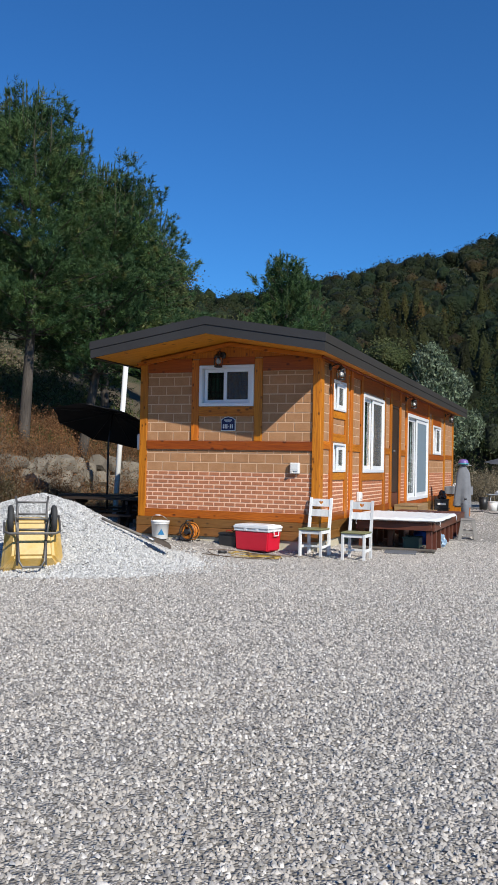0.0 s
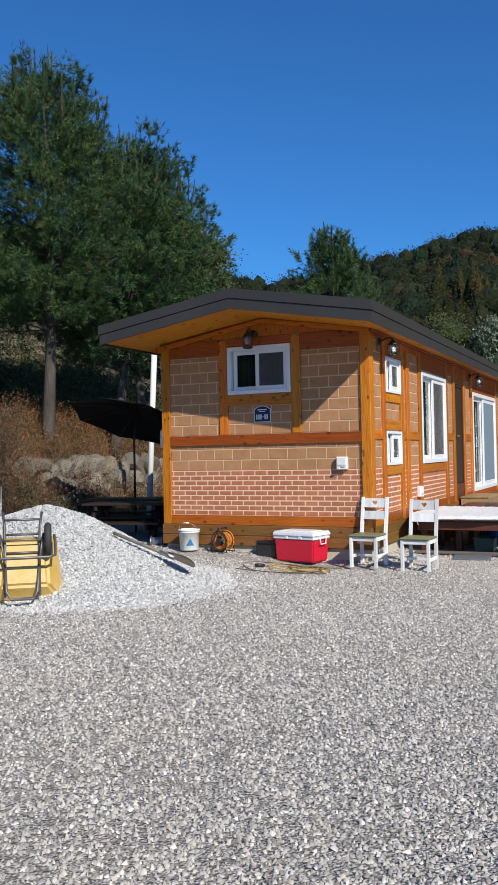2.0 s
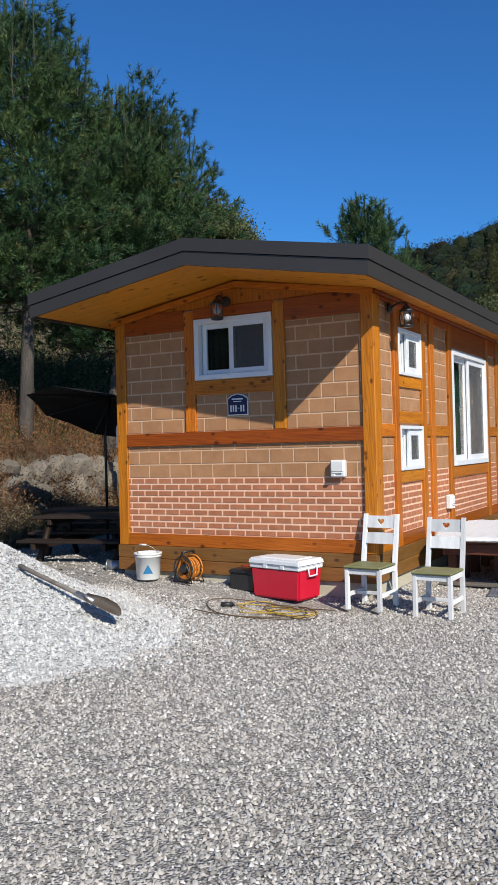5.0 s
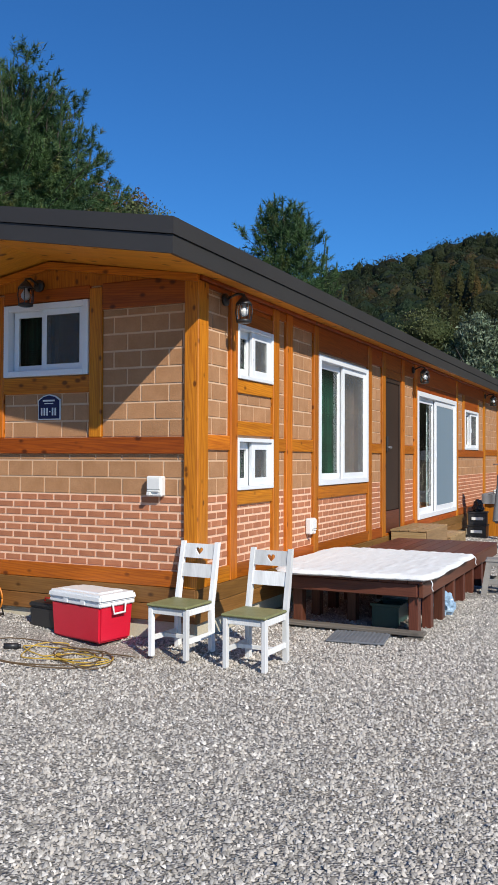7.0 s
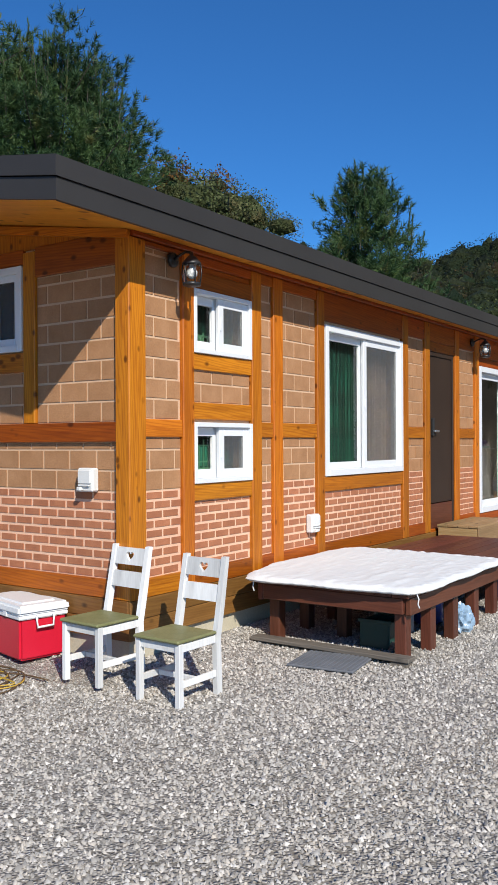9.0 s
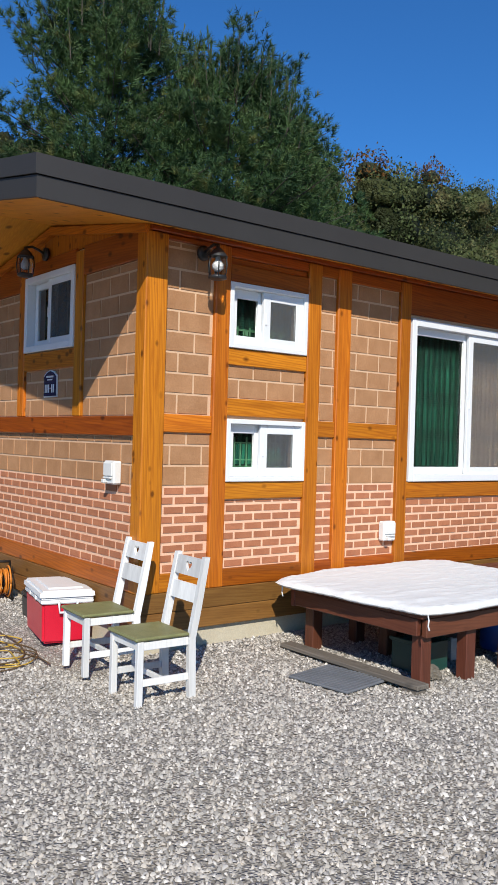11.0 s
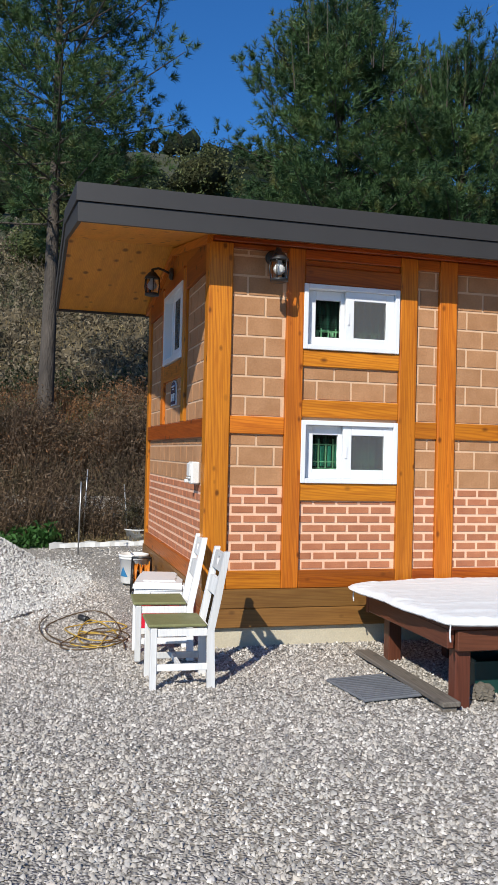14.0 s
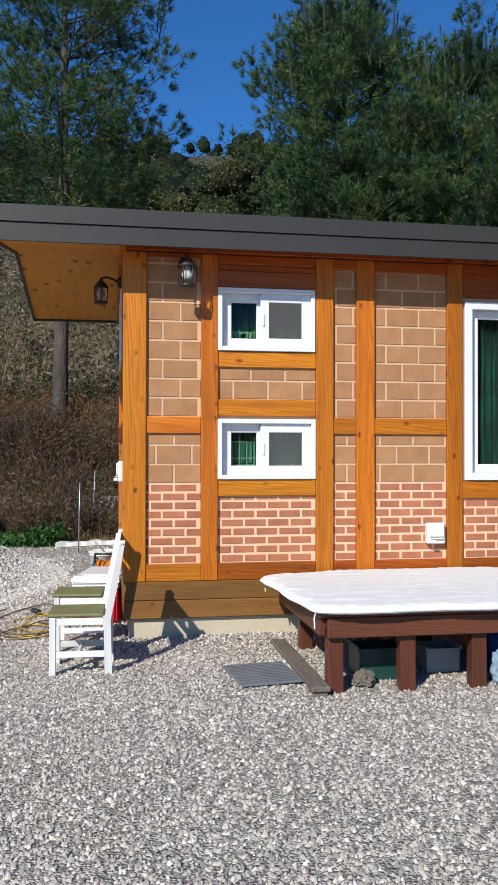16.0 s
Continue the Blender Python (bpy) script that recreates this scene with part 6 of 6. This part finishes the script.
forest("woodland", 600, 34, 300, ASIDE, 1.7, 1.1, 90, OAKLEAF, "olive green broadleaf woods above the bank", px=0.002, canopy=OAKTOP)
forest("woodland", 300, 34, 300, ASIDE, 1.6, 1.1, 90, DARKLEAF, "dark green conifer woods above the bank", px=0.002, canopy=DARKTOP)

HEDGELEAF = leaf_material("oak_scrub_leaves", (0.075, 0.10, 0.036), (0.115, 0.125, 0.048), (0.17, 0.15, 0.065), 0.35)
RUSTLEAF = leaf_material("rust_leaves", (0.14, 0.065, 0.015), (0.17, 0.08, 0.02), (0.10, 0.075, 0.02), 0.6)
HEDGETOP = canopy_of(HEDGELEAF)
c = np.array([(-10.8, 13.4, 9.2), (-12.9, 18.6, 10.6)])
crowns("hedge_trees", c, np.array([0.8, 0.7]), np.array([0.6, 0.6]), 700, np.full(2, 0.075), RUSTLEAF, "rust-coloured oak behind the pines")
# dense small trees between the house and the hills
c = np.array([(-11.1, 13.3, 7.5), (-13.6, 18.8, 8.8), (-17.2, 25.8, 10.4), (-22.0, 34.5, 12.8), (-9.0, 14.6, 4.6), (-7.3, 13.6, 4.2), (-11.5, 24.5, 4.9), (-9.0, 27.5, 4.6), (-6.2, 25.0, 3.8), (-5.7, 30.1, 5.8),
              (-20.3, 0.0, 8.9), (-20.6, 3.6, 9.2), (-20.8, 7.4, 9.4)])
blobs = np.concatenate([q + unit(rng.normal(size=(12, 3))) * np.array([1.7, 1.7, 1.6]) for q in c])
crowns("hedge_trees", blobs, rng.uniform(0.8, 1.3, len(blobs)), rng.uniform(0.7, 1.1, len(blobs)), 950, np.full(len(blobs), 0.085), HEDGELEAF, "olive and tan oak scrub behind the house", canopy=HEDGETOP)
c = np.array([(-11.0, 21.5, 2.6), (-14.5, 17.0, 4.0), (-3.4, 33.0, 3.5), (-0.5, 36.0, 4.2), (2.5, 37.0, 4.0), (5.5, 38.0, 4.4), (-7.5, 32.0, 4.2), (-16.5, 11.5, 4.5)])
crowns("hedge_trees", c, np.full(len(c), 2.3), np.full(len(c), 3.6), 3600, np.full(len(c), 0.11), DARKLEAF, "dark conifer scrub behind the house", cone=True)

oak = thing("silver_tree", "small broadleaf tree with pale silvery-green leaves", "tree", (-2.9, 29.0, 0.0))
oak.scale = (0.92, 0.92, 1.2)
part("trunk", tube(bmesh.new(), [(0, 0, -0.2), (0.1, 0.05, 1.5), (0.0, 0.1, 3.2), (0.15, 0.0, 5.0)], 0.16, 10, 0.04), BARK, oak)
lb = bmesh.new()
for k in range(9):
    a, z = k * 2.4, 1.6 + 0.35 * k
    tube(lb, [(0, 0, z), (0.8 * math.cos(a), 0.8 * math.sin(a), z + 0.5), (1.5 * math.cos(a), 1.5 * math.sin(a), z + 1.1)], 0.05, 6, 0.015, cap=False)
tagged(part("branchwork", lb, BARK, oak), kind="stuff")
rr = np.random.default_rng(5)
lob = np.array([(0, 0, 5.6), (-1.1, 0.3, 4.6), (1.2, -0.2, 4.4), (0.2, -1.0, 4.0), (-1.6, -0.5, 3.0), (1.9, 0.4, 2.9), (0.5, 1.0, 4.8), (-0.4, -1.4, 2.6), (1.1, -1.3, 2.8)])
pos = np.concatenate([q + unit(rr.normal(size=(900, 3))) * np.array([1.0, 1.0, 0.85]) * rr.uniform(0.55, 1.05, (900, 1)) for q in lob])
v, f = needles(pos, unit(rr.normal(size=pos.shape)), 3, 0.16, 0.04)
arrays("crown", v, f, PALELEAF, oak)

# dry weeds, brush and grass
RUSTWEED = leaf_material("dry_rust_weeds", (0.15, 0.082, 0.044), (0.24, 0.12, 0.055), (0.11, 0.10, 0.045), 0.6)
BRUSH = leaf_material("grey_brown_brush", (0.15, 0.125, 0.085), (0.23, 0.19, 0.125), (0.09, 0.09, 0.04), 0.45)
STRAW = leaf_material("straw_grass", (0.28, 0.22, 0.11), (0.34, 0.27, 0.14), (0.12, 0.13, 0.045), 0.7)
THICKET = leaf_material("dry_thicket", (0.105, 0.075, 0.052), (0.16, 0.11, 0.07), (0.075, 0.07, 0.04), 0.6)
LUSH = leaf_material("garden_leaves", (0.035, 0.10, 0.022), (0.05, 0.13, 0.03), (0.075, 0.125, 0.03), 1.5)


def weeds(name, count, xr, yr, tall, width, leaves, material, label, leaf=0.035, lean=0.35, cat="weeds"):
    """Stalks with small leaves, in one mesh."""
    x, y = rng.uniform(*xr, count), rng.uniform(*yr, count)
    clump = 0.55 + 0.45 * np.abs(rough(x, y, 0.8, 3.0)) + 0.35 * rough(x, y, 0.33, 5.0)
    h = tall * np.clip(clump, 0.25, 1.4) * rng.uniform(0.6, 1.15, count)
    o = np.stack([x, y, land(x, y) - 0.03], 1)
    d = unit(np.stack([rng.normal(0, lean, count), rng.normal(0, lean, count), np.ones(count)], 1))
    side = unit(np.cross(d, rng.normal(size=(count, 3)))) * width
    tri = [np.stack([o - side, o + side, o + d * h[:, None]], 1)]
    for k in range(leaves):
        p = o + d * (h * rng.uniform(0.3, 1.0, count))[:, None] + rng.normal(0, 0.06, (count, 3))
        a = unit(rng.normal(size=(count, 3))) * leaf * rng.uniform(0.6, 1.7, (count, 1))
        b = unit(np.cross(a, rng.normal(size=(count, 3)))) * leaf * 0.6
        tri.append(np.stack([p - a * 0.5, p + b, p + a], 1))
    v = np.concatenate(tri).reshape(-1, 3)
    return tagged(arrays(name, v, np.arange(len(v)).reshape(-1, 3), material), label, cat, kind="stuff")


weeds("weeds", 6500, (-10.6, -8.35), (-7, 12), 0.85, 0.006, 8, RUSTWEED, "dry rust-brown weeds covering the bank")
weeds("weeds", 8500, (-9.0, -7.85), (-7, 2.0), 1.45, 0.007, 10, THICKET, "tall dry brown thicket at the bank's foot")
weeds("weeds", 5500, (-8.35, -7.65), (1.6, 12), 1.35, 0.006, 8, RUSTWEED, "dry brown weeds hanging over the stone wall")
weeds("weeds", 4500, (-7.95, -7.45), (1.8, 11), 0.9, 0.006, 8, BRUSH, "dry grey-brown weeds before the stone wall")
weeds("grass", 9000, (-12.9, -10.0), (-10, 14), 0.40, 0.009, 1, STRAW, "straw-coloured grass on the terrace", cat="grass")
weeds("brush", 9500, (-24, -12.3), (-16, 16), 1.1, 0.012, 9, BRUSH, "grey-brown brush covering the steep slope", leaf=0.085, cat="brush")
weeds("grass", 7000, (-16.5, -12.2), (-12, 8), 0.45, 0.01, 1, STRAW, "straw-coloured grass tufts on the slope", cat="grass")
weeds("brush", 1600, (-13.2, -11.6), (-10, 14), 1.0, 0.01, 9, OAKLEAF, "low green bushes at the terrace's back edge", leaf=0.06, cat="brush")
weeds("weeds", 2600, (-4, 9), (24, 29), 1.9, 0.012, 9, BRUSH, "tall dry brown weeds beyond the yard", leaf=0.06)
weeds("brush", 2600, (-15.5, -11.2), (6, 15), 1.5, 0.008, 10, HEDGELEAF, "leafy green and tan scrub behind the terrace", leaf=0.075, cat="brush")
weeds("grass", 2200, (-10.6, -9.2), (-2, 10), 0.30, 0.008, 2, LUSH, "low green grass along the terrace edge", cat="grass")
weeds("garden_plants", 160, (-7.9, -7.2), (-2.2, -0.9), 0.30, 0.006, 7, LUSH, "low green garden plants beside the heap", leaf=0.085, cat="plants")
weeds("grass", 500, (-8.1, -7.6), (-1.2, 2.4), 0.30, 0.006, 2, STRAW, "straw-coloured grass along the edging", cat="grass")

# ---- clay blocks and bricks of the walls, piece by piece ----
piece_meshes = {}


def piece(kind, w, h, material):
    key = (kind, round(w, 3), round(h, 3))
    if key not in piece_meshes:
        bm = cuboid(bmesh.new(), -0.02, 0.006, -w / 2, w / 2, -h / 2, h / 2)
        for v in bm.verts:
            if v.co.x > 0:
                v.co.y *= 1 - 0.007 / w
                v.co.z *= 1 - 0.007 / h
        piece_meshes[key] = mesh_of(kind, bm, material)
    return piece_meshes[key]


def lay(side, u0, u1, z0, z1, start, length, course, joint, kind, parent, material, far_bm=None, shift=0.0):
    """Lays a running bond over one panel; far panels go into one mesh."""
    row = 0
    z = start
    while z < z1 - 0.012:
        b0, b1 = max(z, z0) + joint / 2, min(z + course, z1) - joint / 2
        u = (math.floor(u0 / length) - 1) * length + (length / 2 if row % 2 else 0) + shift
        while u < u1:
            a0, a1 = max(u + joint / 2, u0), min(u + length - joint / 2, u1)
            if a1 - a0 > 0.02 and b1 - b0 > 0.015:
                c, zc = (a0 + a1) / 2, (b0 + b1) / 2
                if far_bm is not None:
                    cuboid(far_bm, -0.018, -0.012, a0, a1, b0, b1)
                else:
                    o = new(kind, piece(kind, a1 - a0, b1 - b0, material))
                    o.parent = parent
                    o.matrix_basis = pose(-0.018, c, zc) if side == "east" else pose(c, 0.018, zc, 0, 0, -90)
            u += length
        z += course
        row += 1


COURSE, BLOCK_L, BRICK_H, BRICK_L = 0.165, 0.308, 0.0767, 0.204
east_panels = [(0.172, 0.64, 1.892, 3.262), (0.79, 1.66, 2.047, 2.325), (1.82, 2.03, 1.892, 3.205), (2.20, 2.88, 1.892, 3.198)]
low_panels = [(0.172, 0.64, 1.747), (1.82, 2.03, 1.747), (2.20, 2.88, 1.747)]
for a, b, c, d in east_panels:
    lay("east", a, b, c, d, c, BLOCK_L, COURSE, 0.0135, "block", wall_east, BLOCK)
for a, b, d in low_panels:
    lay("east", a, b, SPLIT, d, SPLIT, BLOCK_L, COURSE, 0.0135, "block", wall_east, BLOCK, shift=0.1)
for a, b, d in ((0.172, 0.64, SPLIT), (0.79, 1.66, 1.205), (1.82, 2.03, SPLIT), (2.20, 2.88, SPLIT), (3.03, 5.03, 1.17)):
    lay("east", a, b, 0.628, d, 0.628, BRICK_L, BRICK_H, 0.0185, "brick", wall_east, BRICK)
far_blocks, far_bricks = bmesh.new(), bmesh.new()
for a, b in ((5.20, 5.74), (7.00, 7.66), (14.38, LENGTH - 0.2)):
    lay("east", a, b, 1.892, 3.06, 1.892, BLOCK_L, COURSE, 0.0135, "block", None, None, far_blocks)
    lay("east", a, b, SPLIT, 1.747, SPLIT, BLOCK_L, COURSE, 0.0135, "block", None, None, far_blocks, 0.1)
    lay("east", a, b, 0.628, SPLIT, 0.628, BRICK_L, BRICK_H, 0.0185, "brick", None, None, far_bricks)
lay("east", 11.22, 14.2, SPLIT, 1.70, SPLIT, BLOCK_L, COURSE, 0.0135, "block", None, None, far_blocks)
for a, b in ((11.22, 11.8), (13.6, 14.2)):
    lay("east", a, b, 1.86, 3.06, 1.86, BLOCK_L, COURSE, 0.0135, "block", None, None, far_blocks)
lay("east", 11.22, 14.2, 0.628, SPLIT, 0.628, BRICK_L, BRICK_H, 0.0185, "brick", None, None, far_bricks)
tagged(part("far_blocks", far_blocks, BLOCKS, wall_east), kind="stuff")
tagged(part("far_bricks", far_bricks, BRICKS, wall_east), kind="stuff")

for a, b in ((-3.30, -2.405), (-1.05, -0.105)):
    lay("south", a, b, 1.868, 3.10, 1.868, BLOCK_L, COURSE, 0.0135, "block", wall_south, BLOCK)
lay("south", -2.265, -1.195, 1.868, 2.31, 1.868, BLOCK_L, COURSE, 0.0135, "block", wall_south, BLOCK)
lay("south", -3.30, -0.105, SPLIT, 1.71, SPLIT, BLOCK_L, COURSE, 0.0135, "block", wall_south, BLOCK, shift=0.1)
lay("south", -3.30, -0.105, 0.628, SPLIT, 0.628, BRICK_L, BRICK_H, 0.0185, "brick", wall_south, BRICK)
